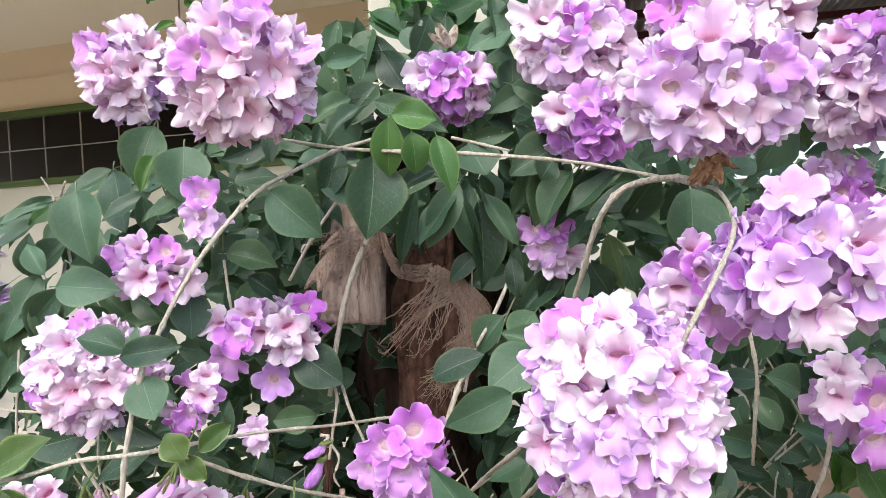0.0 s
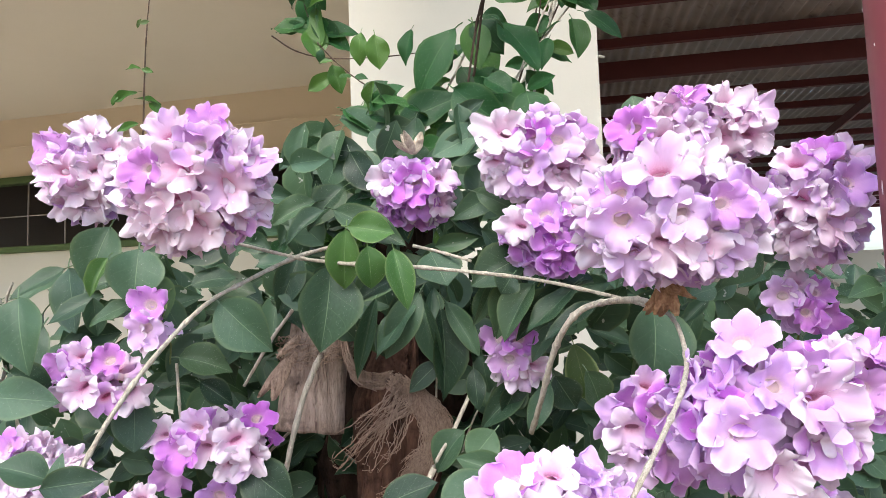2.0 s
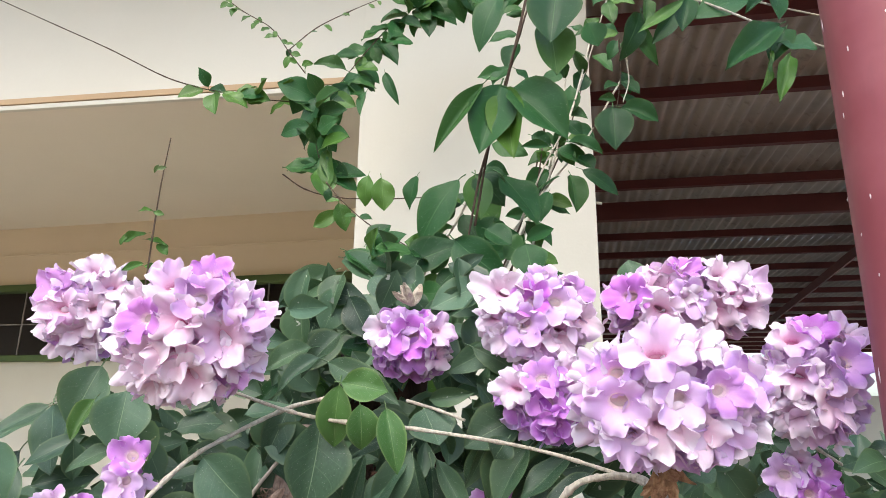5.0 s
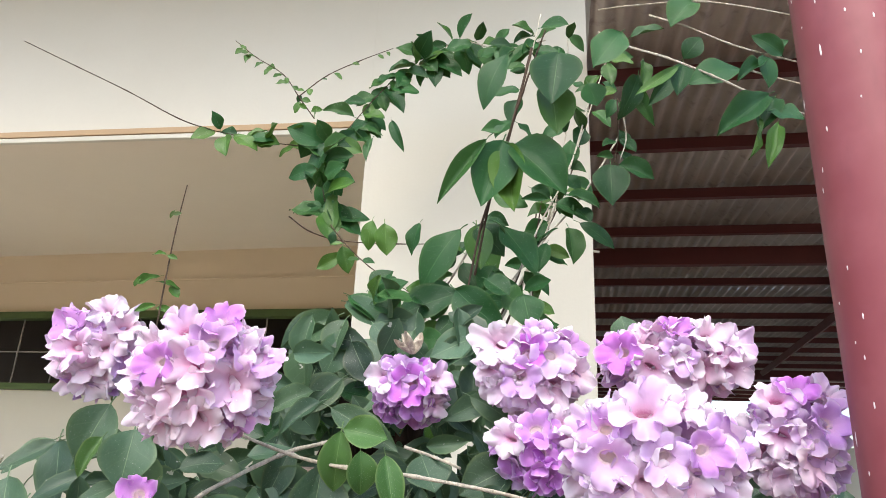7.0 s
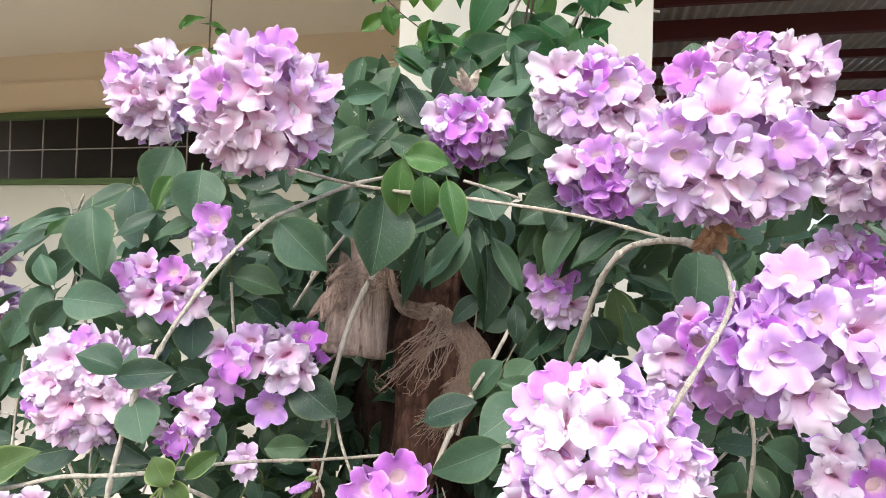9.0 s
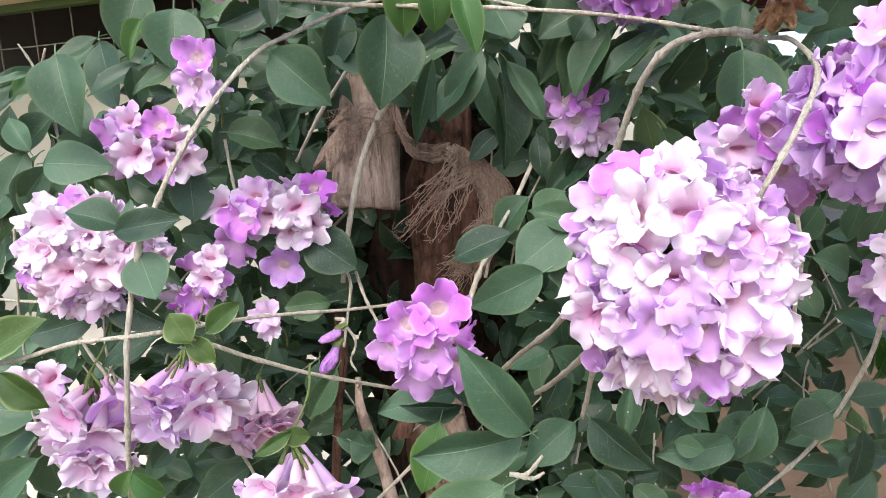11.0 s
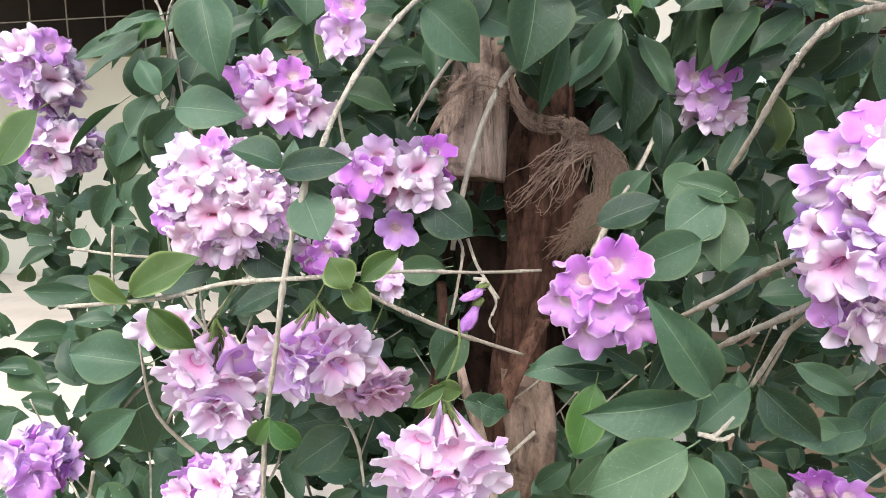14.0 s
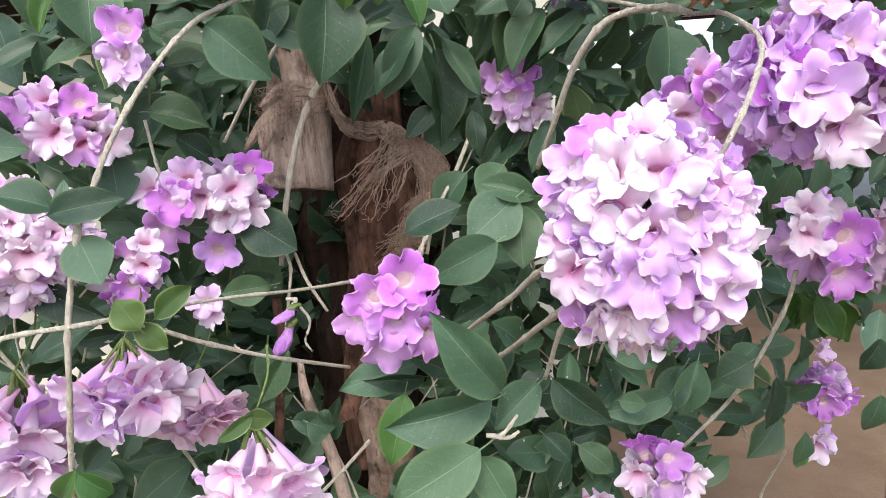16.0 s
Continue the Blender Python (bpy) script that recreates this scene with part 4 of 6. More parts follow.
cluster((-0.27, 0.917, 1.17), (0.017, 0.019, 0.029), 'p', 0, [(6, 15, 0.021, 'p'), (19, -23, 0.018, 'p')])
cluster((-0.468, 0.821, 1.067), (0.063, 0.051, 0.064), 'ppp', 0.46, [(-8, 34, 0.023, 'p'), (22, -22, 0.025, 'p'), (-31, 49, 0.027, 'p'), (30, 9, 0.027, 'p'), (65, 42, 0.022, 'm'), (22, -20, 0.025, 'm'), (-15, -34, 0.026, 'p'), (-42, 20, 0.025, 'p'), (2, -59, 0.022, 'p'), (57, -36, 0.022, 'p')])
cluster((-0.346, 0.819, 1.107), (0.072, 0.049, 0.051), 'ppm', 0.46, [(-20, 6, 0.023, 'p'), (30, -8, 0.024, 'p'), (-40, 17, 0.026, 'p'), (-16, -23, 0.026, 'm'), (-52, -51, 0.023, 'p'), (7, -12, 0.023, 'm'), (49, 29, 0.026, 'p'), (25, 36, 0.022, 'p'), (-2, 24, 0.022, 'm')])
cluster((-0.304, 0.941, 1.028), (0.063, 0.046, 0.05), 'o', 0.7, [(-24, -14, 0.026, 'o'), (20, -18, 0.026, 'o'), (-41, -28, 0.029, 'o'), (-2, -41, 0.031, 'o'), (38, -30, 0.029, 'o'), (-14, 5, 0.026, 'o'), (22, 9, 0.026, 'o')])
cluster((-0.192, 0.698, 1.039), (0.064, 0.048, 0.056), 'pom', 0.48, [(-33, 4, 0.024, 'p'), (5, -10, 0.025, 'p'), (42, 14, 0.024, 'p'), (-22, -41, 0.024, 'p'), (25, -45, 0.023, 'm'), (-64, -28, 0.022, 'p'), (-24, 36, 0.019, 'p'), (16, 32, 0.020, 'o'), (60, -20, 0.022, 'p')])
cluster((-0.449, 0.763, 0.961), (0.055, 0.036, 0.034), 'pv', 0, [(13, 29, 0.024, 'p'), (-31, 5, 0.023, 'p'), (35, -5, 0.023, 'p'), (-71, -12, 0.019, 'v')])
cluster((-0.876, 1.172, 1.458), (0.067, 0.058, 0.076), 'mpv', 0, [(44, 31, 0.03, 'v'), (-8, 25, 0.032, 'p'), (-20, -22, 0.032, 'm'), (43, -18, 0.03, 'p'), (11, 6, 0.03, 'm')])
cluster((-0.877, 1.197, 1.336), (0.073, 0.053, 0.056), 'mp', 0, [(29, 12, 0.031, 'p'), (-3, 22, 0.031, 'm'), (10, -29, 0.031, 'p'), (-31, -13, 0.031, 'v')])
cluster((-0.941, 1.231, 1.238), (0.045, 0.035, 0.038), 'v', 0, [(13, -4, 0.027, 'v'), (-27, 15, 0.027, 'm')])
cluster((-0.744, 0.887, 0.921), (0.054, 0.041, 0.045), 'vm', 0, [(21, -17, 0.029, 'v'), (-22, 26, 0.026, 'm'), (-33, -40, 0.026, 'p'), (39, 39, 0.022, 'v')])
cluster((0.52, 0.853, 1.194), (0.076, 0.058, 0.071), '-mvp', 0, [(-10, 13, 0.032, 'v'), (-51, 16, 0.03, 'p'), (34, 21, 0.03, 'p'), (-15, -31, 0.034, 'v'), (56, -33, 0.03, 'p'), (-63, 47, 0.026, 'p'), (19, -11, 0.027, 'm')])
cluster((0.326, 0.94, 0.855), (0.058, 0.045, 0.052), '-vp', 0, [(0, -13, 0.027, 'v'), (6, 40, 0.027, 'v'), (-52, 10, 0.027, 'p'), (43, -3, 0.027, 'p'), (37, -53, 0.026, 'p')])
cluster((0.227, 0.943, 0.819), (0.037, 0.025, 0.023), 'p', 0, [(-20, 0, 0.024, 'p'), (27, -6, 0.023, 'p')])
cluster((0.845, 1.291, 0.772), (0.061, 0.046, 0.05), 'vp', 0, [(-28, -11, 0.032, 'v'), (31, -10, 0.032, 'v'), (6, 38, 0.032, 'p'), (28, -43, 0.027, 'p')])
cluster((0.808, 1.27, 0.877), (0.025, 0.022, 0.027), 'p', 0, [(0, 0, 0.027, 'p')])
cluster((0.824, 1.278, 0.672), (0.043, 0.032, 0.033), 'p', 0, [(-21, -3, 0.03, 'p'), (28, 7, 0.03, 'm')])
cluster((-0.521, 0.824, 1.131), (0.043, 0.027, 0.021), 'p', 0, [(-15, 5, 0.024, 'p'), (31, 2, 0.024, 'p')])

# stems
stem(0.0075, [(-0.08, 1.06, 1.467), (-0.106, 1.05, 1.449), (-0.131, 1.045, 1.416), (-0.159, 1.04, 1.347), (-0.182, 1.035, 1.256), (-0.193, 1.03, 1.188)])
stem(0.004, [(-0.243, 1, 1.586), (-0.139, 0.92, 1.557), (-0.07, 0.88, 1.544), (0.005, 0.88, 1.538), (0.094, 0.87, 1.527), (0.18, 0.86, 1.513), (0.254, 0.84, 1.493), (0.306, 0.8, 1.474), (0.299, 0.72, 1.462), (0.277, 0.63, 1.436), (0.259, 0.585, 1.419), (0.240, 0.555, 1.401), (0.217, 0.53, 1.377), (0.196, 0.52, 1.347), (0.192, 0.55, 1.310)])
stem(0.005, [(-0.093, 0.98, 1.576), (-0.147, 0.96, 1.559), (-0.197, 0.9, 1.526), (-0.231, 0.84, 1.495), (-0.268, 0.79, 1.44), (-0.297, 0.75, 1.381), (-0.313, 0.71, 1.325)])
stem(0.005, [(-0.314, 0.73, 1.335), (-0.324, 0.71, 1.305), (-0.345, 0.705, 1.22), (-0.359, 0.71, 1.139), (-0.38, 0.73, 1.046), (-0.394, 0.75, 0.943)])
stem(0.004, [(-0.6, 0.74, 1.17), (-0.478, 0.71, 1.188), (-0.405, 0.71, 1.205), (-0.329, 0.71, 1.211), (-0.244, 0.8, 1.201), (-0.154, 0.88, 1.185), (-0.072, 0.95, 1.175)])
stem(0.004, [(-0.285, 0.71, 1.206), (-0.237, 0.74, 1.173), (-0.183, 0.78, 1.138), (-0.1, 0.85, 1.09)])
stem(0.007, [(0.306, 0.795, 1.473), (0.293, 0.82, 1.484), (0.258, 0.83, 1.484), (0.227, 0.84, 1.475), (0.207, 0.86, 1.449), (0.195, 0.89, 1.411), (0.187, 0.93, 1.362), (0.176, 0.98, 1.304)])
stem(0.004, [(0.016, 1, 1.574), (0.059, 1, 1.562), (0.1, 0.98, 1.547)])
stem(0.005, [(0.096, 1.05, 1.356), (0.066, 1.03, 1.3), (0.033, 1.02, 1.245), (0.017, 1.02, 1.188)])
stem(0.007, [(0.037, 1.02, 1.249), (0.009, 1, 1.202), (-0.013, 0.98, 1.148)])
stem(0.004, [(-0.190, 1.03, 1.215), (-0.178, 1.01, 1.19), (-0.185, 1, 1.14), (-0.193, 1, 1.099)])
stem(0.005, [(-0.165, 1.08, 1.506), (-0.215, 1.08, 1.44), (-0.265, 1.1, 1.367)])
stem(0.004, [(-0.171, 1.02, 1.206), (-0.156, 1, 1.169), (-0.128, 0.95, 1.136)])
stem(0.005, [(0.099, 0.54, 1.281), (0.083, 0.62, 1.243), (0.07, 0.7, 1.198), (0.046, 0.78, 1.15), (0.019, 0.85, 1.099)])
stem(0.005, [(0.104, 0.53, 1.253), (0.091, 0.6, 1.21), (0.087, 0.68, 1.168), (0.077, 0.75, 1.127), (0.066, 0.8, 1.098)])
stem(0.004, [(0.108, 0.57, 1.229), (0.101, 0.62, 1.191), (0.1, 0.66, 1.145), (0.099, 0.68, 1.12)])
stem(0.004, [(-0.084, 0.85, 0.992), (-0.126, 0.85, 0.951), (-0.158, 0.86, 0.918)])
stem(0.005, [(0.47, 0.84, 1.16), (0.47, 0.86, 1.106), (0.457, 0.9, 1.019), (0.445, 0.95, 0.94), (0.399, 1, 0.847)])
stem(0.005, [(0.418, 0.97, 1.33), (0.425, 0.95, 1.248), (0.429, 0.95, 1.201), (0.427, 0.96, 1.136), (0.431, 0.98, 1.073)])
stem(0.004, [(0.522, 0.9, 1.535), (0.56, 0.93, 1.516), (0.606, 0.96, 1.495)])
stem(0.004, [(-0.373, 1.1, 1.406), (-0.361, 1.08, 1.351), (-0.346, 1.05, 1.318)])
stem(0.004, [(-0.579, 1, 1.491), (-0.57, 0.99, 1.456), (-0.546, 0.97, 1.354), (-0.514, 0.95, 1.291)])
stem(0.005, [(-0.58, 1, 1.478), (-0.577, 1, 1.434), (-0.577, 0.98, 1.383)])
stem(0.004, [(-0.68, 0.9, 0.897), (-0.69, 0.9, 0.855), (-0.701, 0.9, 0.805)])
stem(0.004, [(-0.63, 0.98, 0.998), (-0.655, 0.97, 0.978), (-0.681, 0.95, 0.936)])
stem(0.004, [(-0.341, 0.95, 0.963), (-0.323, 0.95, 0.92), (-0.315, 0.95, 0.859)])
stem(0.004, [(-0.728, 1.1, 1.296), (-0.738, 1.1, 1.209), (-0.745, 1.1, 1.138), (-0.746, 1.1, 1.065)])
stem(0.004, [(-0.848, 1.15, 1.166), (-0.767, 1.15, 1.155), (-0.651, 1.12, 1.155)])
stem(0.004, [(0.639, 1.1, 0.756), (0.629, 1.15, 0.65), (0.619, 1.15, 0.592)])

# a fresh bright green shoot
leaf((0.504, 0.9, 1.115), (0.524, 0.895, 1.054), 0.028, 4)
leaf((0.531, 0.905, 1.109), (0.544, 0.9, 1.068), 0.023, 4)
leaf((0.566, 0.9, 1.101), (0.587, 0.895, 1.035), 0.039, 4)
leaf((0.584, 0.9, 1.104), (0.614, 0.895, 1.096), 0.021, 4)
leaf((0.558, 0.91, 1.088), (0.563, 0.905, 1.039), 0.025, 4)

# wilted flowers, buds and dry tips
rrnd = random.Random(4)
W = Vector((0.295, 0.72, 1.494))
for k in range(11):
    d = Vector((rrnd.uniform(-1, 1), rrnd.uniform(-0.8, 0.4), rrnd.uniform(-1, 0.1))).normalized()
    part("wilted_flower", husk_bm([W + Vector((0, 0, 0.02)), W + d * 0.014, W + d * rrnd.uniform(0.022, 0.032) + Vector((0, 0, -0.006))], rrnd.uniform(0.005, 0.009), k * 2.0), WILT, vine, "shrivelled brown spent flower")
W = Vector((0.02, 1.05, 1.72))
for k in range(6):
    d = Vector((rrnd.uniform(-0.7, 0.7), rrnd.uniform(-0.6, 0.3), rrnd.uniform(0.1, 1))).normalized()
    part("wilted_flower", husk_bm([W, W + d * 0.02, W + d * 0.04], rrnd.uniform(0.006, 0.010), k * 2.0 + 50), CREAM_HUSK, vine, "shrivelled cream spent flower")


def bud(a, b, r):
    """A closed flower bud from its calyx at a to its tip at b."""
    a, b = Vector(a), Vector(b)
    pts = [a, a.lerp(b, 0.3), a.lerp(b, 0.6), a.lerp(b, 0.85), b]
    ob = part("bud", bole_bm(pts, (r * 0.35, r * 0.55, r, r * 0.9, r * 0.25), 16, 3.0, 0.25), PETAL_BUD, vine, "closed violet flower bud")
    part("calyx", bole_bm([a + (a - b) * 0.10, a, a.lerp(b, 0.14)], (r * 0.3, r * 0.75, r * 0.7), 12, 1.0, 0.25), GREEN_STEM, ob, "yellow-green calyx")
    return ob


bud((-0.15, 0.8, 1.187), (-0.171, 0.79, 1.17), 0.010)
bud((-0.155, 0.8, 1.169), (-0.174, 0.79, 1.134), 0.009)
for a, b, r in (((-0.145, 0.8, 1.185), (-0.137, 0.8, 1.132), 0.0018), ((-0.161, 0.82, 1.19), (-0.148, 0.8, 1.181), 0.0022)):
    a, b = Vector(a), Vector(b)
    bm = bmesh.new()
    tube_into(bm, spline([a, a.lerp(b, 0.4) + Vector((0.006, 0, 0.003)), a.lerp(b, 0.75) + Vector((-0.004, 0, 0)), b], 5), r, r * 0.6, 6, 0.4, 4)
    part("dry_tip", bm, STEM, vine)
for tips in ((((-0.582, 1, 1.456)), ((-0.585, 0.99, 1.512)), ((-0.597, 0.98, 1.546))), (((-0.586, 1, 1.491)), ((-0.574, 0.99, 1.521)), ((-0.56, 0.98, 1.538))), (((0.025, 0.6, 1.108)), ((0.039, 0.6, 1.107)), ((0.053, 0.6, 1.123))), (((0.03, 0.6, 1.107)), ((0.044, 0.6, 1.103)), ((0.054, 0.6, 1.108))), (((0.284, 0.66, 1.403)), ((0.286, 0.65, 1.412)), ((0.295, 0.64, 1.42))), (((0.275, 0.66, 1.387)), ((0.286, 0.65, 1.401)), ((0.291, 0.64, 1.405)))):
    bm = bmesh.new()
    tube_into(bm, spline(tips, 6), 0.0022, 0.0014, 6, 0.5, 3)
    part("dry_tip", bm, STEM, vine)

# the larger leaves of the bush
leaf((-0.222, 0.865, 1.499), (-0.158, 0.85, 1.440), 0.062)
leaf((-0.387, 1, 1.583), (-0.382, 0.97, 1.503), 0.074)
leaf((-0.44, 1.02, 1.62), (-0.463, 0.99, 1.535), 0.067)
leaf((-0.561, 1.12, 1.567), (-0.531, 1.09, 1.459), 0.076)
leaf((-0.318, 0.93, 1.511), (-0.352, 0.90, 1.439), 0.041, 2)
leaf((-0.361, 1.08, 1.417), (-0.279, 1.08, 1.401), 0.051)
leaf((-0.328, 1.08, 1.378), (-0.277, 1.08, 1.344), 0.037)
leaf((-0.09, 0.92, 1.544), (-0.093, 0.89, 1.436), 0.077)
leaf((-0.062, 0.88, 1.588), (-0.069, 0.88, 1.511), 0.041, 1)
leaf((-0.032, 0.855, 1.563), (-0.025, 0.855, 1.51), 0.041, 1)
leaf((-0.058, 0.87, 1.59), (0.001, 0.87, 1.58), 0.043, 1)
leaf((-0.238, 1, 1.27), (-0.165, 0.98, 1.218), 0.064)
leaf((-0.206, 1.05, 1.17), (-0.284, 1.05, 1.141), 0.04)
leaf((-0.351, 0.73, 1.319), (-0.393, 0.71, 1.344), 0.038)
leaf((-0.341, 0.72, 1.301), (-0.337, 0.72, 1.346), 0.018)
leaf((-0.35, 0.71, 1.316), (-0.279, 0.69, 1.329), 0.032)
leaf((-0.327, 0.71, 1.294), (-0.305, 0.69, 1.251), 0.044)
leaf((-0.486, 0.88, 1.188), (-0.575, 0.88, 1.167), 0.048)
leaf((-0.524, 0.92, 1.416), (-0.462, 0.92, 1.377), 0.056)
leaf((-0.529, 0.9, 1.382), (-0.576, 0.9, 1.334), 0.036)
leaf((-0.567, 0.93, 1.39), (-0.604, 0.93, 1.34), 0.041)
leaf((-0.563, 0.92, 1.402), (-0.589, 0.92, 1.449), 0.029)
leaf((-0.654, 1.1, 1.513), (-0.749, 1.05, 1.462), 0.037)
leaf((-0.585, 1.15, 1.567), (-0.639, 1.11, 1.51), 0.048)
leaf((-0.621, 1.15, 1.493), (-0.664, 1.15, 1.386), 0.067)
leaf((-0.176, 1.35, 1.763), (-0.244, 1.3, 1.661), 0.079)
leaf((-0.181, 1.4, 1.841), (-0.27, 1.35, 1.783), 0.072)
leaf((-0.149, 1.33, 1.819), (-0.147, 1.28, 1.728), 0.068)
leaf((-0.108, 1.3, 1.786), (-0.075, 1.25, 1.713), 0.073)
leaf((-0.149, 1.4, 1.886), (-0.061, 1.35, 1.832), 0.055)
leaf((-0.111, 1.2, 1.693), (-0.19, 1.15, 1.639), 0.062)
leaf((-0.167, 1.2, 1.651), (-0.165, 1.17, 1.593), 0.047)
leaf((-0.087, 0.93, 1.621), (0.009, 0.87, 1.571), 0.04)
leaf((0.042, 1, 1.563), (0.065, 0.98, 1.513), 0.068)
leaf((0.176, 0.98, 1.552), (0.1, 0.96, 1.518), 0.063)
leaf((0.155, 0.92, 1.525), (0.136, 0.92, 1.499), 0.036)
leaf((0.186, 0.96, 1.512), (0.133, 0.94, 1.444), 0.05)
leaf((0.24, 0.95, 1.505), (0.168, 0.92, 1.445), 0.037)
leaf((0.258, 0.9, 1.484), (0.185, 0.87, 1.438), 0.027)
leaf((0.337, 0.92, 1.476), (0.333, 0.89, 1.382), 0.088)
leaf((0.257, 0.98, 1.387), (0.282, 0.98, 1.33), 0.051)
leaf((0.222, 1.05, 1.373), (0.254, 1.05, 1.32), 0.049)
leaf((0.114, 1.06, 1.41), (0.12, 1.06, 1.347), 0.036)
leaf((0.168, 1.04, 1.372), (0.144, 1.04, 1.317), 0.04)
leaf((0.083, 1.02, 1.302), (0.031, 1.02, 1.247), 0.053)
leaf((0.123, 0.95, 1.314), (0.086, 0.95, 1.272), 0.048)
leaf((0.355, 1, 1.747), (0.348, 1, 1.788), 0.04)
leaf((0.501, 0.98, 1.574), (0.459, 0.98, 1.496), 0.068)
leaf((0.54, 0.9, 1.297), (0.527, 0.9, 1.216), 0.053)
leaf((0.428, 0.92, 1.217), (0.484, 0.92, 1.196), 0.045)
leaf((0.345, 0.8, 1.487), (0.375, 0.8, 1.498), 0.03)
leaf((0.537, 0.95, 1.283), (0.509, 0.95, 1.213), 0.054)
leaf((0.476, 1, 1.271), (0.445, 1, 1.22), 0.049)
leaf((0.345, 0.85, 1.051), (0.316, 0.83, 0.985), 0.039)
leaf((0.312, 0.85, 1.006), (0.217, 0.82, 1.001), 0.041)
leaf((0.138, 0.84, 1.28), (0.071, 0.84, 1.306), 0.035)
leaf((0.112, 0.83, 1.284), (0.049, 0.81, 1.24), 0.061)
leaf((0.115, 0.83, 1.275), (0.111, 0.81, 1.202), 0.05)
leaf((0.117, 0.84, 1.273), (0.162, 0.84, 1.259), 0.029)
leaf((0.075, 0.77, 1.244), (0, 0.75, 1.212), 0.048)
leaf((-0.021, 0.84, 1.251), (0.042, 0.82, 1.284), 0.041)
leaf((0.449, 0.9, 1.02), (0.402, 0.9, 0.998), 0.052)
leaf((0.52, 0.95, 0.969), (0.503, 0.93, 0.895), 0.047)
leaf((0.499, 0.88, 1.119), (0.511, 0.88, 1.065), 0.026, 1)
leaf((0.52, 0.87, 1.119), (0.546, 0.85, 1.056), 0.035, 1)
leaf((0.521, 0.9, 1.114), (0.502, 0.9, 1.055), 0.028, 1)
leaf((0.588, 0.9, 1.104), (0.629, 0.9, 1.055), 0.039)
leaf((0.469, 0.92, 1.035), (0.436, 0.92, 1.005), 0.04)
leaf((0.728, 1, 0.991), (0.702, 1, 0.937), 0.045)
leaf((0.741, 1.2, 0.703), (0.731, 1.2, 0.656), 0.033, 1)
leaf((0.819, 1.1, 0.843), (0.801, 1.1, 0.768), 0.051)
leaf((-0.506, 0.71, 1.192), (-0.439, 0.7, 1.235), 0.039, 2)
leaf((-0.509, 0.71, 1.184), (-0.551, 0.71, 1.21), 0.025, 2)
leaf((-0.482, 0.7, 1.18), (-0.44, 0.7, 1.138), 0.036, 2)
leaf((-0.281, 0.7, 1.203), (-0.3, 0.7, 1.234), 0.033, 2)
leaf((-0.274, 0.72, 1.207), (-0.235, 0.72, 1.237), 0.023, 2)
leaf((-0.291, 0.71, 1.207), (-0.262, 0.71, 1.179), 0.024, 2)
leaf((-0.628, 0.95, 1.035), (-0.715, 0.92, 1.06), 0.071)
leaf((-0.633, 0.98, 1.024), (-0.736, 0.96, 0.957), 0.056)
leaf((-0.64, 0.95, 0.965), (-0.73, 0.93, 0.904), 0.056)
leaf((-0.679, 1.02, 0.974), (-0.668, 1.02, 0.85), 0.061)
leaf((-0.651, 1, 1.008), (-0.586, 1, 0.943), 0.054)
leaf((-0.195, 0.86, 1.125), (-0.198, 0.86, 1.052), 0.036)
leaf((-0.198, 0.7, 1.106), (-0.171, 0.7, 1.098), 0.022, 2)
leaf((-0.437, 0.84, 1.228), (-0.371, 0.82, 1.186), 0.043)
leaf((-0.395, 0.85, 1.167), (-0.468, 0.85, 1.14), 0.035)
leaf((-0.201, 0.98, 1.172), (-0.269, 0.98, 1.166), 0.04)
leaf((-0.371, 0.72, 1.06), (-0.395, 0.72, 1.026), 0.021, 1)
leaf((-0.37, 0.72, 1.057), (-0.343, 0.72, 1.025), 0.027, 1)
leaf((-0.151, 0.8, 1.048), (-0.123, 0.8, 1.034), 0.039)
leaf((-0.57, 0.95, 1.504), (-0.636, 0.92, 1.469), 0.022)
leaf((-0.592, 0.97, 1.485), (-0.67, 0.94, 1.423), 0.031)
leaf((-0.486, 0.88, 1.514), (-0.463, 0.85, 1.423), 0.063)
leaf((-0.56, 0.98, 1.451), (-0.615, 0.96, 1.398), 0.047)
leaf((-0.535, 0.9, 1.386), (-0.45, 0.88, 1.383), 0.053)
leaf((-0.575, 0.93, 1.402), (-0.6, 0.91, 1.348), 0.041)
leaf((-0.549, 0.92, 1.38), (-0.565, 0.9, 1.305), 0.045)
leaf((-0.6, 0.93, 1.364), (-0.624, 0.91, 1.29), 0.043)
leaf((-0.619, 0.93, 1.393), (-0.689, 0.91, 1.33), 0.013)
leaf((-0.609, 0.98, 1.305), (-0.616, 0.97, 1.208), 0.036)
leaf((-0.644, 0.8, 1.377), (-0.701, 0.8, 1.318), 0.052, 2)
leaf((-0.673, 1, 1.284), (-0.709, 1, 1.218), 0.035)
leaf((-0.684, 1, 1.233), (-0.649, 1, 1.237), 0.031)
leaf((-0.724, 1, 1.219), (-0.739, 1, 1.19), 0.029)

leaf((0.124, 1.1, 1.755), (0.038, 1.07, 1.693), 0.045)
leaf((0.156, 1.08, 1.662), (0.079, 1.05, 1.625), 0.039)
leaf((0.113, 1.05, 1.658), (0.190, 1.02, 1.617), 0.038)
leaf((-0.145, 1.25, 1.790), (-0.231, 1.22, 1.754), 0.053)
leaf((-0.120, 1.22, 1.786), (-0.141, 1.19, 1.701), 0.060)
leaf((-0.103, 1.2, 1.764), (-0.064, 1.17, 1.688), 0.054)
leaf((-0.102, 1.12, 1.686), (-0.162, 1.09, 1.623), 0.047)
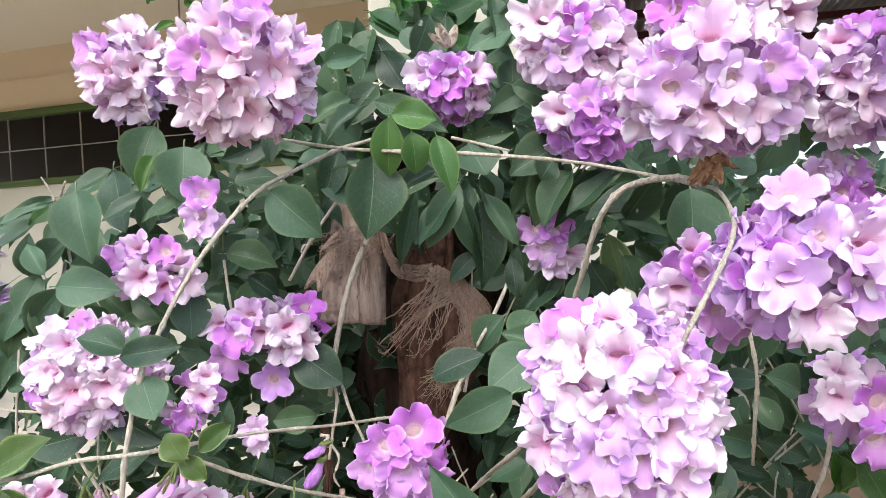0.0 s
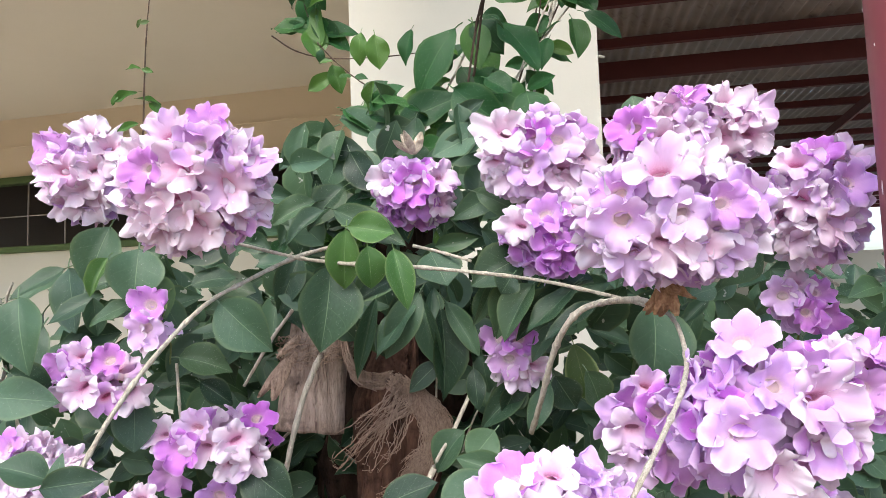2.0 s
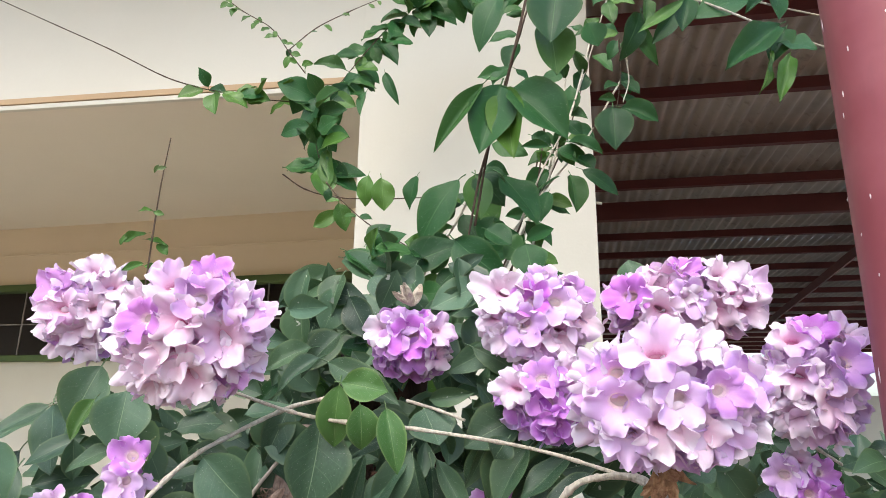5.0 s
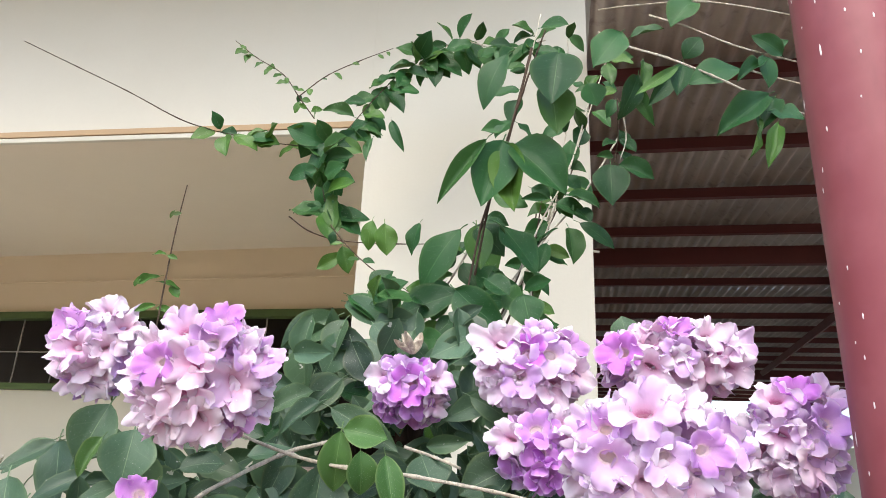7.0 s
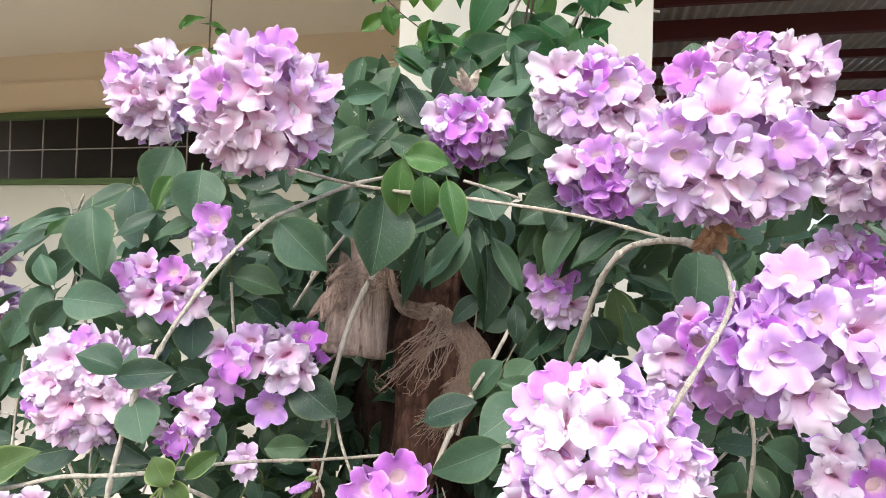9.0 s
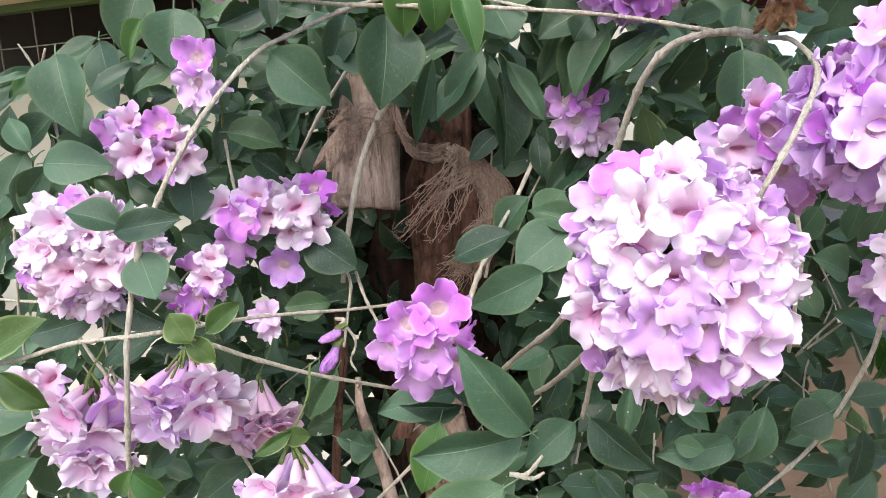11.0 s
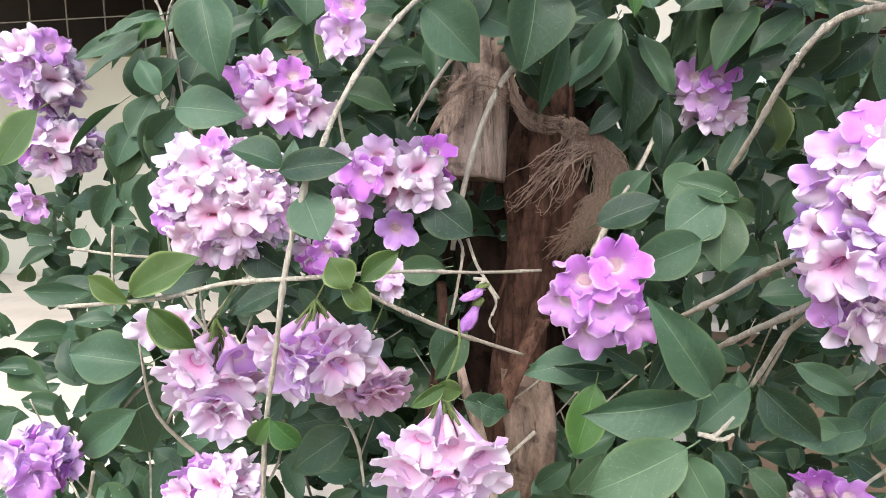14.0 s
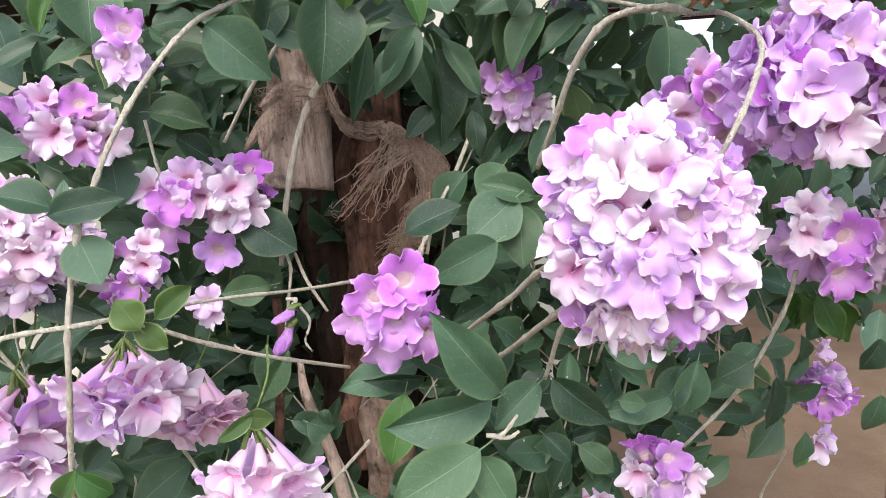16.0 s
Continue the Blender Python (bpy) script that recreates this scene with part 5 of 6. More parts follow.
leaf((-0.143, 1.1, 1.660), (-0.212, 1.07, 1.631), 0.037)
leaf((-0.127, 1.08, 1.642), (-0.187, 1.05, 1.597), 0.033)
leaf((-0.001, 0.87, 1.559), (0.017, 0.84, 1.490), 0.034, 1)
leaf((-0.008, 0.95, 1.523), (-0.058, 0.92, 1.500), 0.030)
leaf((0.024, 1, 1.505), (-0.025, 0.97, 1.419), 0.045)
leaf((-0.156, 1.02, 1.564), (-0.180, 0.99, 1.486), 0.042)
leaf((0.131, 1.03, 1.523), (0.109, 1, 1.461), 0.032)
leaf((0.175, 1, 1.531), (0.130, 0.97, 1.446), 0.044)
leaf((-0.141, 1.25, 1.822), (-0.219, 1.22, 1.765), 0.063)
leaf((-0.120, 1.22, 1.809), (-0.144, 1.19, 1.736), 0.059)
leaf((-0.065, 1.2, 1.799), (-0.028, 1.17, 1.754), 0.041)
leaf((0.132, 1.1, 1.769), (0.047, 1.07, 1.720), 0.055)
leaf((-0.530, 1.06, 1.562), (-0.598, 1.03, 1.516), 0.034)
leaf((-0.588, 1, 1.516), (-0.657, 0.97, 1.475), 0.030)
leaf((-0.593, 1, 1.499), (-0.659, 0.97, 1.450), 0.028)
leaf((-0.576, 0.98, 1.502), (-0.601, 0.95, 1.477), 0.023, 1)
leaf((-0.540, 1.02, 1.475), (-0.568, 0.99, 1.395), 0.057)
leaf((-0.602, 0.95, 1.399), (-0.589, 0.92, 1.453), 0.036)
leaf((-0.573, 0.95, 1.398), (-0.601, 0.92, 1.352), 0.049)
leaf((-0.553, 0.93, 1.382), (-0.574, 0.9, 1.314), 0.048)
leaf((-0.427, 0.99, 1.571), (-0.441, 0.96, 1.517), 0.024, 1)
leaf((-0.388, 1, 1.506), (-0.448, 0.97, 1.481), 0.027)
leaf((-0.392, 1, 1.367), (-0.379, 0.97, 1.298), 0.056)
leaf((-0.599, 0.93, 1.368), (-0.618, 0.9, 1.318), 0.044)
leaf((0.045, 0.63, 1.132), (-0.011, 0.605, 1.211), 0.042)
leaf((0.040, 0.65, 1.117), (-0.058, 0.625, 1.104), 0.044)
leaf((0.021, 0.61, 1.090), (-0.060, 0.585, 1.057), 0.050)
leaf((0.022, 0.62, 1.078), (0.044, 0.595, 1.037), 0.040)
leaf((0.090, 0.67, 1.120), (0.042, 0.645, 1.093), 0.036)
leaf((0.106, 0.68, 1.120), (0.156, 0.655, 1.071), 0.040)
leaf((-0.039, 0.71, 1.108), (-0.060, 0.685, 1.042), 0.038, 1)
leaf((-0.020, 0.75, 1.124), (-0.103, 0.725, 1.113), 0.039)
leaf((-0.017, 0.73, 1.115), (-0.075, 0.705, 1.122), 0.018)
leaf((-0.025, 0.79, 1.080), (-0.101, 0.765, 1.107), 0.034)
leaf((0.016, 0.74, 1.110), (-0.028, 0.715, 1.145), 0.023)
leaf((0.223, 0.86, 1.081), (0.285, 0.835, 1.054), 0.029)
leaf((0.234, 0.84, 1.012), (0.261, 0.815, 1.014), 0.024)
leaf((0.333, 0.86, 1.042), (0.286, 0.835, 0.989), 0.041)
leaf((0.198, 0.9, 0.925), (0.242, 0.875, 0.893), 0.037)
leaf((0.150, 0.9, 0.947), (0.181, 0.875, 0.917), 0.031)
leaf((0.238, 0.87, 1.051), (0.279, 0.845, 1.029), 0.027)
leaf((-0.042, 1.02, 1.499), (-0.071, 0.995, 1.386), 0.027)
leaf((0.018, 1, 1.497), (-0.039, 0.975, 1.413), 0.044)
leaf((0.025, 1.05, 1.496), (0.048, 1.03, 1.386), 0.039)
leaf((0.053, 1.06, 1.480), (0.066, 1.04, 1.343), 0.052)
leaf((0.060, 1.04, 1.493), (0.109, 1.02, 1.409), 0.029)
leaf((0.100, 1.05, 1.389), (0.105, 1.03, 1.330), 0.028)
leaf((0.048, 1.06, 1.397), (0.002, 1.04, 1.362), 0.031)
leaf((0.166, 1, 1.524), (0.132, 0.975, 1.441), 0.050)
leaf((0.246, 0.98, 1.510), (0.158, 0.955, 1.443), 0.038)
leaf((0.135, 1.02, 1.522), (0.111, 0.995, 1.457), 0.025)
leaf((0.220, 1.02, 1.451), (0.182, 0.995, 1.408), 0.025)
leaf((0.181, 1.06, 1.368), (0.107, 1.04, 1.302), 0.042)
leaf((0.212, 1.03, 1.365), (0.176, 1.01, 1.299), 0.033)
leaf((0.258, 1.08, 1.418), (0.276, 1.06, 1.330), 0.048, 2)
leaf((-0.378, 0.83, 1.176), (-0.445, 0.805, 1.153), 0.031)
leaf((-0.334, 0.96, 0.939), (-0.422, 0.935, 0.888), 0.059)
leaf((-0.337, 0.96, 0.977), (-0.388, 0.935, 0.974), 0.033)
leaf((-0.417, 0.92, 1.004), (-0.447, 0.895, 0.971), 0.032)
leaf((-0.403, 0.96, 0.990), (-0.415, 0.935, 0.964), 0.031)
leaf((-0.169, 0.84, 1.123), (-0.202, 0.815, 1.068), 0.027)
leaf((-0.188, 0.7, 1.107), (-0.220, 0.675, 1.093), 0.014, 2)
leaf((-0.171, 0.82, 1.043), (-0.119, 0.795, 1.041), 0.032)

# the creeper on the column
OWNER[0] = climber
leaf((-0.139, 1.4, 1.897), (-0.062, 1.37, 1.843), 0.046)
leaf((-0.070, 1.5, 1.972), (-0.111, 1.47, 1.914), 0.042, 1)
leaf((-0.086, 1.5, 1.942), (-0.033, 1.47, 1.907), 0.034)
leaf((-0.004, 1.45, 1.931), (0.092, 1.42, 1.922), 0.050)
leaf((-0.035, 1.45, 1.881), (0.037, 1.42, 1.903), 0.047)
leaf((0.102, 1.4, 1.866), (0.048, 1.37, 1.827), 0.041)
leaf((0.007, 1.5, 1.931), (-0.004, 1.47, 1.863), 0.044)
leaf((0.066, 1.5, 1.966), (0.047, 1.47, 1.903), 0.049)
leaf((-0.016, 1.35, 1.817), (-0.044, 1.32, 1.839), 0.043)
leaf((0.148, 1.35, 1.909), (0.216, 1.32, 1.924), 0.040)
leaf((-0.193, 1.95, 2.578), (-0.208, 1.92, 2.483), 0.032)
leaf((-0.135, 1.95, 2.647), (-0.100, 1.92, 2.537), 0.032)
leaf((-0.320, 1.85, 2.505), (-0.365, 1.82, 2.336), 0.077)
leaf((-0.315, 1.85, 2.377), (-0.222, 1.82, 2.370), 0.055)
leaf((-0.278, 1.8, 2.310), (-0.263, 1.77, 2.181), 0.047, 1)
leaf((-0.310, 1.88, 2.550), (-0.351, 1.85, 2.431), 0.068)
leaf((-0.244, 1.9, 2.570), (-0.298, 1.87, 2.497), 0.058)
leaf((-0.364, 1.88, 2.578), (-0.396, 1.85, 2.468), 0.069)
leaf((0.306, 1.45, 2.173), (0.240, 1.42, 2.159), 0.023)
leaf((0.362, 1.5, 2.206), (0.438, 1.47, 2.171), 0.039)
leaf((0.345, 1.52, 2.196), (0.372, 1.49, 2.151), 0.040)
leaf((0.388, 1.5, 2.170), (0.413, 1.47, 2.126), 0.039)
leaf((0.303, 1.45, 2.059), (0.278, 1.42, 1.985), 0.034)
leaf((0.243, 1.4, 1.930), (0.297, 1.37, 1.949), 0.035)
leaf((0.240, 1.3, 1.819), (0.293, 1.27, 1.830), 0.032)
leaf((0.134, 1.4, 2.079), (0.144, 1.37, 1.971), 0.061, 1)
leaf((0.084, 1.45, 2.031), (0.046, 1.42, 1.987), 0.051)
leaf((0.180, 1.45, 1.998), (0.146, 1.42, 1.935), 0.054)
leaf((0.184, 1.3, 2.246), (0.136, 1.24, 2.071), 0.092)
leaf((0.192, 1.3, 2.236), (0.202, 1.25, 2.057), 0.075, 1)
leaf((0.202, 1.28, 2.225), (0.307, 1.22, 2.102), 0.102)
leaf((0.145, 1.28, 2.237), (0.044, 1.24, 2.072), 0.04)
leaf((0.292, 1.2, 2.411), (0.268, 1.15, 2.265), 0.102)
leaf((0.276, 1.22, 2.345), (0.289, 1.19, 2.218), 0.081, 1)
leaf((0.182, 1.2, 2.403), (0.117, 1.17, 2.282), 0.053)
leaf((0.097, 1.4, 2.068), (0.006, 1.36, 1.94), 0.07)
leaf((0.134, 1.4, 2.079), (0.194, 1.37, 2.006), 0.07)
leaf((0.189, 1.4, 2.082), (0.27, 1.35, 1.967), 0.083)
leaf((0.083, 1.45, 2.043), (0.051, 1.45, 1.991), 0.059)
leaf((0.136, 1.5, 2.061), (0.189, 1.5, 1.992), 0.08, 1)
leaf((-0.142, 1.7, 2.194), (-0.157, 1.7, 2.113), 0.046, 1)
leaf((-0.107, 1.7, 2.186), (-0.096, 1.7, 2.095), 0.061, 1)
leaf((-0.006, 1.6, 2.153), (-0.032, 1.6, 2.071), 0.043)
leaf((-0.23, 1.8, 2.123), (-0.305, 1.8, 2.076), 0.041, 1)
leaf((-0.235, 1.8, 2.147), (-0.211, 1.8, 2.067), 0.048, 1)
leaf((0.086, 1.2, 1.872), (0.162, 1.15, 1.79), 0.069)
leaf((0.15, 1.3, 1.924), (0.199, 1.28, 1.888), 0.052)
leaf((0.229, 1.3, 1.893), (0.24, 1.27, 1.822), 0.068)
leaf((0.186, 1.32, 1.901), (0.231, 1.32, 1.878), 0.057)
leaf((-0.145, 1.4, 1.902), (-0.058, 1.37, 1.841), 0.053)
leaf((-0.106, 1.45, 1.934), (-0.057, 1.45, 1.981), 0.051)
leaf((-0.037, 1.4, 1.858), (0.107, 1.37, 1.926), 0.072)
leaf((0.04, 1.42, 1.94), (0.016, 1.42, 1.876), 0.074)
leaf((0.368, 1.5, 2.208), (0.448, 1.5, 2.191), 0.041)
leaf((0.354, 1.45, 2.101), (0.366, 1.43, 2.01), 0.052)
leaf((0.381, 1.45, 2.115), (0.461, 1.43, 2.06), 0.044)
leaf((0.356, 1.5, 2.26), (0.402, 1.5, 2.223), 0.041)
leaf((0.447, 1.4, 2.247), (0.44, 1.37, 2.139), 0.08)
leaf((0.467, 1.4, 2.247), (0.545, 1.38, 2.21), 0.052)
leaf((0.273, 1.5, 2.222), (0.32, 1.5, 2.196), 0.041)
leaf((0.333, 1.5, 2.185), (0.42, 1.5, 2.157), 0.049)
leaf((0.388, 1.35, 2.433), (0.41, 1.35, 2.375), 0.059)
leaf((0.682, 1.1, 2.263), (0.564, 1.07, 2.160), 0.053)
leaf((0.680, 1.1, 2.226), (0.729, 1.07, 2.205), 0.057)
leaf((0.649, 1.08, 2.195), (0.612, 1.05, 2.098), 0.024, 1)
leaf((0.683, 1.08, 2.190), (0.640, 1.05, 2.088), 0.029, 1)
leaf((0.705, 1.12, 2.270), (0.652, 1.09, 2.180), 0.043)
leaf((0.684, 1.2, 2.387), (0.572, 1.17, 2.362), 0.071)
leaf((0.735, 1.2, 2.403), (0.663, 1.17, 2.350), 0.034)
leaf((0.735, 1.2, 2.425), (0.736, 1.17, 2.346), 0.047)
leaf((0.778, 1.2, 2.424), (0.717, 1.17, 2.460), 0.042)
leaf((0.761, 1.22, 2.447), (0.786, 1.19, 2.460), 0.035)
leaf((0.602, 1.3, 2.477), (0.637, 1.27, 2.520), 0.049)
leaf((0.601, 1.3, 2.464), (0.571, 1.27, 2.366), 0.048)
leaf((0.592, 1.35, 2.466), (0.525, 1.32, 2.365), 0.038)
leaf((0.582, 1.28, 2.443), (0.476, 1.25, 2.350), 0.024, 1)
leaf((0.450, 1.4, 2.525), (0.449, 1.37, 2.449), 0.036, 1)
leaf((0.542, 1.4, 2.537), (0.532, 1.37, 2.452), 0.037, 1)
leaf((0.460, 1.3, 2.544), (0.389, 1.27, 2.442), 0.081)
leaf((0.634, 1.3, 2.641), (0.572, 1.27, 2.566), 0.071)
leaf((0.494, 1.35, 2.566), (0.569, 1.32, 2.579), 0.042)
leaf((0.526, 1.4, 2.495), (0.484, 1.37, 2.373), 0.056)
leaf((0.510, 1.42, 2.483), (0.551, 1.39, 2.364), 0.037)
sprig(0.003, 0.01, 0, 0, [(0.444, 1.45, 2.653), (0.480, 1.35, 2.544), (0.544, 1.25, 2.443), (0.611, 1.18, 2.354), (0.691, 1.12, 2.261), (0.774, 1.1, 2.212), (0.866, 1.1, 2.179)])
sprig(0.0024, 0.01, 0, 0, [(0.564, 1.4, 2.674), (0.615, 1.3, 2.567), (0.688, 1.25, 2.487), (0.747, 1.2, 2.425), (0.841, 1.18, 2.385), (0.945, 1.18, 2.362)])
sprig(0.0024, 0.01, 0, 0, [(0.716, 1.22, 2.397), (0.753, 1.2, 2.369), (0.822, 1.18, 2.336), (0.925, 1.18, 2.313)])
sprig(0.0024, 0.01, 0, 0, [(0.459, 1.5, 2.764), (0.537, 1.4, 2.704), (0.669, 1.3, 2.640), (0.840, 1.2, 2.525), (0.955, 1.2, 2.501)])
sprig(0.0024, 0.01, 0, 0, [(0.494, 1.45, 2.435), (0.491, 1.42, 2.378), (0.493, 1.42, 2.324), (0.471, 1.4, 2.260)])
leaf((-0.403, 1.03, 1.938), (-0.386, 1.03, 1.942), 0.007, 2)
leaf((-0.399, 1.03, 1.946), (-0.406, 1.03, 1.932), 0.006, 2)
leaf((-0.400, 1.03, 1.867), (-0.424, 1.03, 1.867), 0.009, 1)
leaf((-0.398, 1.03, 1.865), (-0.380, 1.03, 1.860), 0.009, 1)
leaf((-0.405, 1.03, 1.829), (-0.448, 1.03, 1.815), 0.014, 1)
leaf((-0.433, 1.03, 1.829), (-0.445, 1.03, 1.810), 0.008, 1)
leaf((-0.404, 1.03, 1.819), (-0.367, 1.03, 1.808), 0.009, 1)
leaf((-0.385, 1.03, 1.812), (-0.367, 1.03, 1.795), 0.015, 1)
leaf((-0.403, 1.03, 1.780), (-0.438, 1.03, 1.769), 0.013, 1)
leaf((-0.402, 1.03, 1.776), (-0.365, 1.03, 1.767), 0.012, 1)
sprig(0.003, 0.08, 34, 0, [(-0.026, 1.3, 1.745), (0.058, 1.45, 1.923), (0.136, 1.5, 2.09), (0.195, 1.55, 2.306), (0.263, 1.6, 2.566), (0.33, 1.7, 2.898)])
sprig(0.003, 0.075, 30, 0, [(0.188, 1.35, 1.849), (0.268, 1.5, 2.021), (0.358, 1.6, 2.237), (0.465, 1.7, 2.542), (0.569, 1.8, 2.858)])
sprig(0.003, 0.075, 24, 0, [(0.24, 1.4, 1.837), (0.303, 1.55, 2.081), (0.369, 1.65, 2.325), (0.42, 1.75, 2.608), (0.432, 1.8, 2.938)])
sprig(0.002, 0.1, 60, 0, [(0, 2.1, 2.981), (-0.12, 2.1, 2.933), (-0.21, 2.05, 2.788), (-0.282, 1.95, 2.602), (-0.328, 1.85, 2.47), (-0.309, 1.8, 2.319), (-0.27, 1.8, 2.215)])
sprig(0.002, 0.08, 18, 1, [(-0.269, 1.9, 2.506), (-0.411, 1.9, 2.514), (-0.535, 1.9, 2.523), (-0.618, 1.88, 2.531), (-0.695, 1.85, 2.533)])
sprig(0.002, 0.04, 18, 1, [(-0.394, 1.95, 2.642), (-0.455, 1.95, 2.724), (-0.517, 1.95, 2.807), (-0.617, 1.95, 2.871), (-0.698, 1.95, 2.935)])
sprig(0.002, 0.03, 8, 1, [(-0.455, 1.95, 2.724), (-0.367, 1.95, 2.809), (-0.258, 1.95, 2.874), (-0.147, 1.95, 2.929)])
sprig(0.002, 0, 0, 0, [(-0.695, 1.85, 2.533), (-0.789, 1.82, 2.553), (-0.947, 1.79, 2.624), (-1.109, 1.77, 2.692), (-1.28, 1.75, 2.764)])
sprig(0.0016, 0, 0, 1, [(-0.391, 1.02, 1.73), (-0.394, 1.03, 1.823), (-0.396, 1.04, 1.912), (-0.394, 1.05, 2.002)])
sprig(0.002, 0, 0, 0, [(-0.388, 1.75, 2.214), (-0.326, 1.77, 2.177), (-0.23, 1.77, 2.153), (-0.067, 1.7, 2.127), (0.109, 1.5, 2.068)])
sprig(0.002, 0.045, 9, 0, [(-0.305, 1.8, 2.249), (-0.227, 1.75, 2.146), (-0.14, 1.7, 2.058), (-0.041, 1.6, 1.977), (0.032, 1.5, 1.909)])
sprig(0.004, 0, 0, 0, [(0.268, 1.45, 2.596), (0.22, 1.42, 2.372), (0.182, 1.38, 2.206), (0.141, 1.34, 2.055), (0.111, 1.3, 1.883)])
sprig(0.003, 0.01, 0, 0, [(0.476, 1.7, 2.614), (0.391, 1.6, 2.333), (0.298, 1.5, 2.134), (0.211, 1.4, 1.924)])
sprig(0.003, 0.01, 0, 0, [(0.373, 1.62, 2.359), (0.335, 1.56, 2.174), (0.258, 1.48, 1.987), (0.228, 1.45, 1.899)])
sprig(0.003, 0.01, 0, 0, [(0.529, 1.6, 2.433), (0.413, 1.55, 2.231), (0.303, 1.5, 2.084), (0.207, 1.42, 1.942)])
sprig(0.002, 0.01, 0, 0, [(0.333, 1.6, 2.365), (0.298, 1.55, 2.154), (0.275, 1.5, 2.021), (0.271, 1.45, 1.886)])
sprig(0.002, 0.05, 8, 0, [(0.499, 1.5, 2.487), (0.484, 1.45, 2.362), (0.462, 1.42, 2.258)])
sprig(0.003, 0.1, 40, 0, [(-0.081, 2.1, 2.98), (0.08, 2.1, 3.075), (0.227, 1.9, 2.907), (0.36, 1.8, 2.876)])
sprig(0.003, 0, 0, 0, [(0.13, 1.35, 1.945), (0.164, 1.32, 2.137), (0.224, 1.28, 2.357), (0.272, 1.25, 2.504)])
sprig(0.003, 0, 0, 0, [(0.187, 1.5, 1.858), (0.268, 1.6, 2.068), (0.331, 1.7, 2.315), (0.396, 1.8, 2.62)])
sprig(0.003, 0, 0, 0, [(0.213, 1.5, 1.871), (0.296, 1.6, 2.083), (0.402, 1.75, 2.321), (0.51, 1.9, 2.642)])


# ---- the mass of leaves behind ----
CROWN = ((-1.3, 1.30), (-0.78, 1.44), (-0.62, 1.56), (-0.40, 1.72), (-0.15, 1.86), (0.10, 1.88), (0.18, 1.70), (0.40, 1.66), (1.2, 1.58))


def top_of(x):
    """The height of the bush's crown across its width."""
    for (a, p), (b, q) in zip(CROWN, CROWN[1:]):
        if x <= b:
            return p + (q - p) * (x - a) / (b - a)
    return CROWN[-1][1]


def in_hollow(p):
    return (-0.30 < p.x < 0.10 and 0.85 < p.z < 1.44 and p.y < 1.38) or (-0.26 < p.x < -0.10 and p.z < 1.47 and p.y < 1.2)


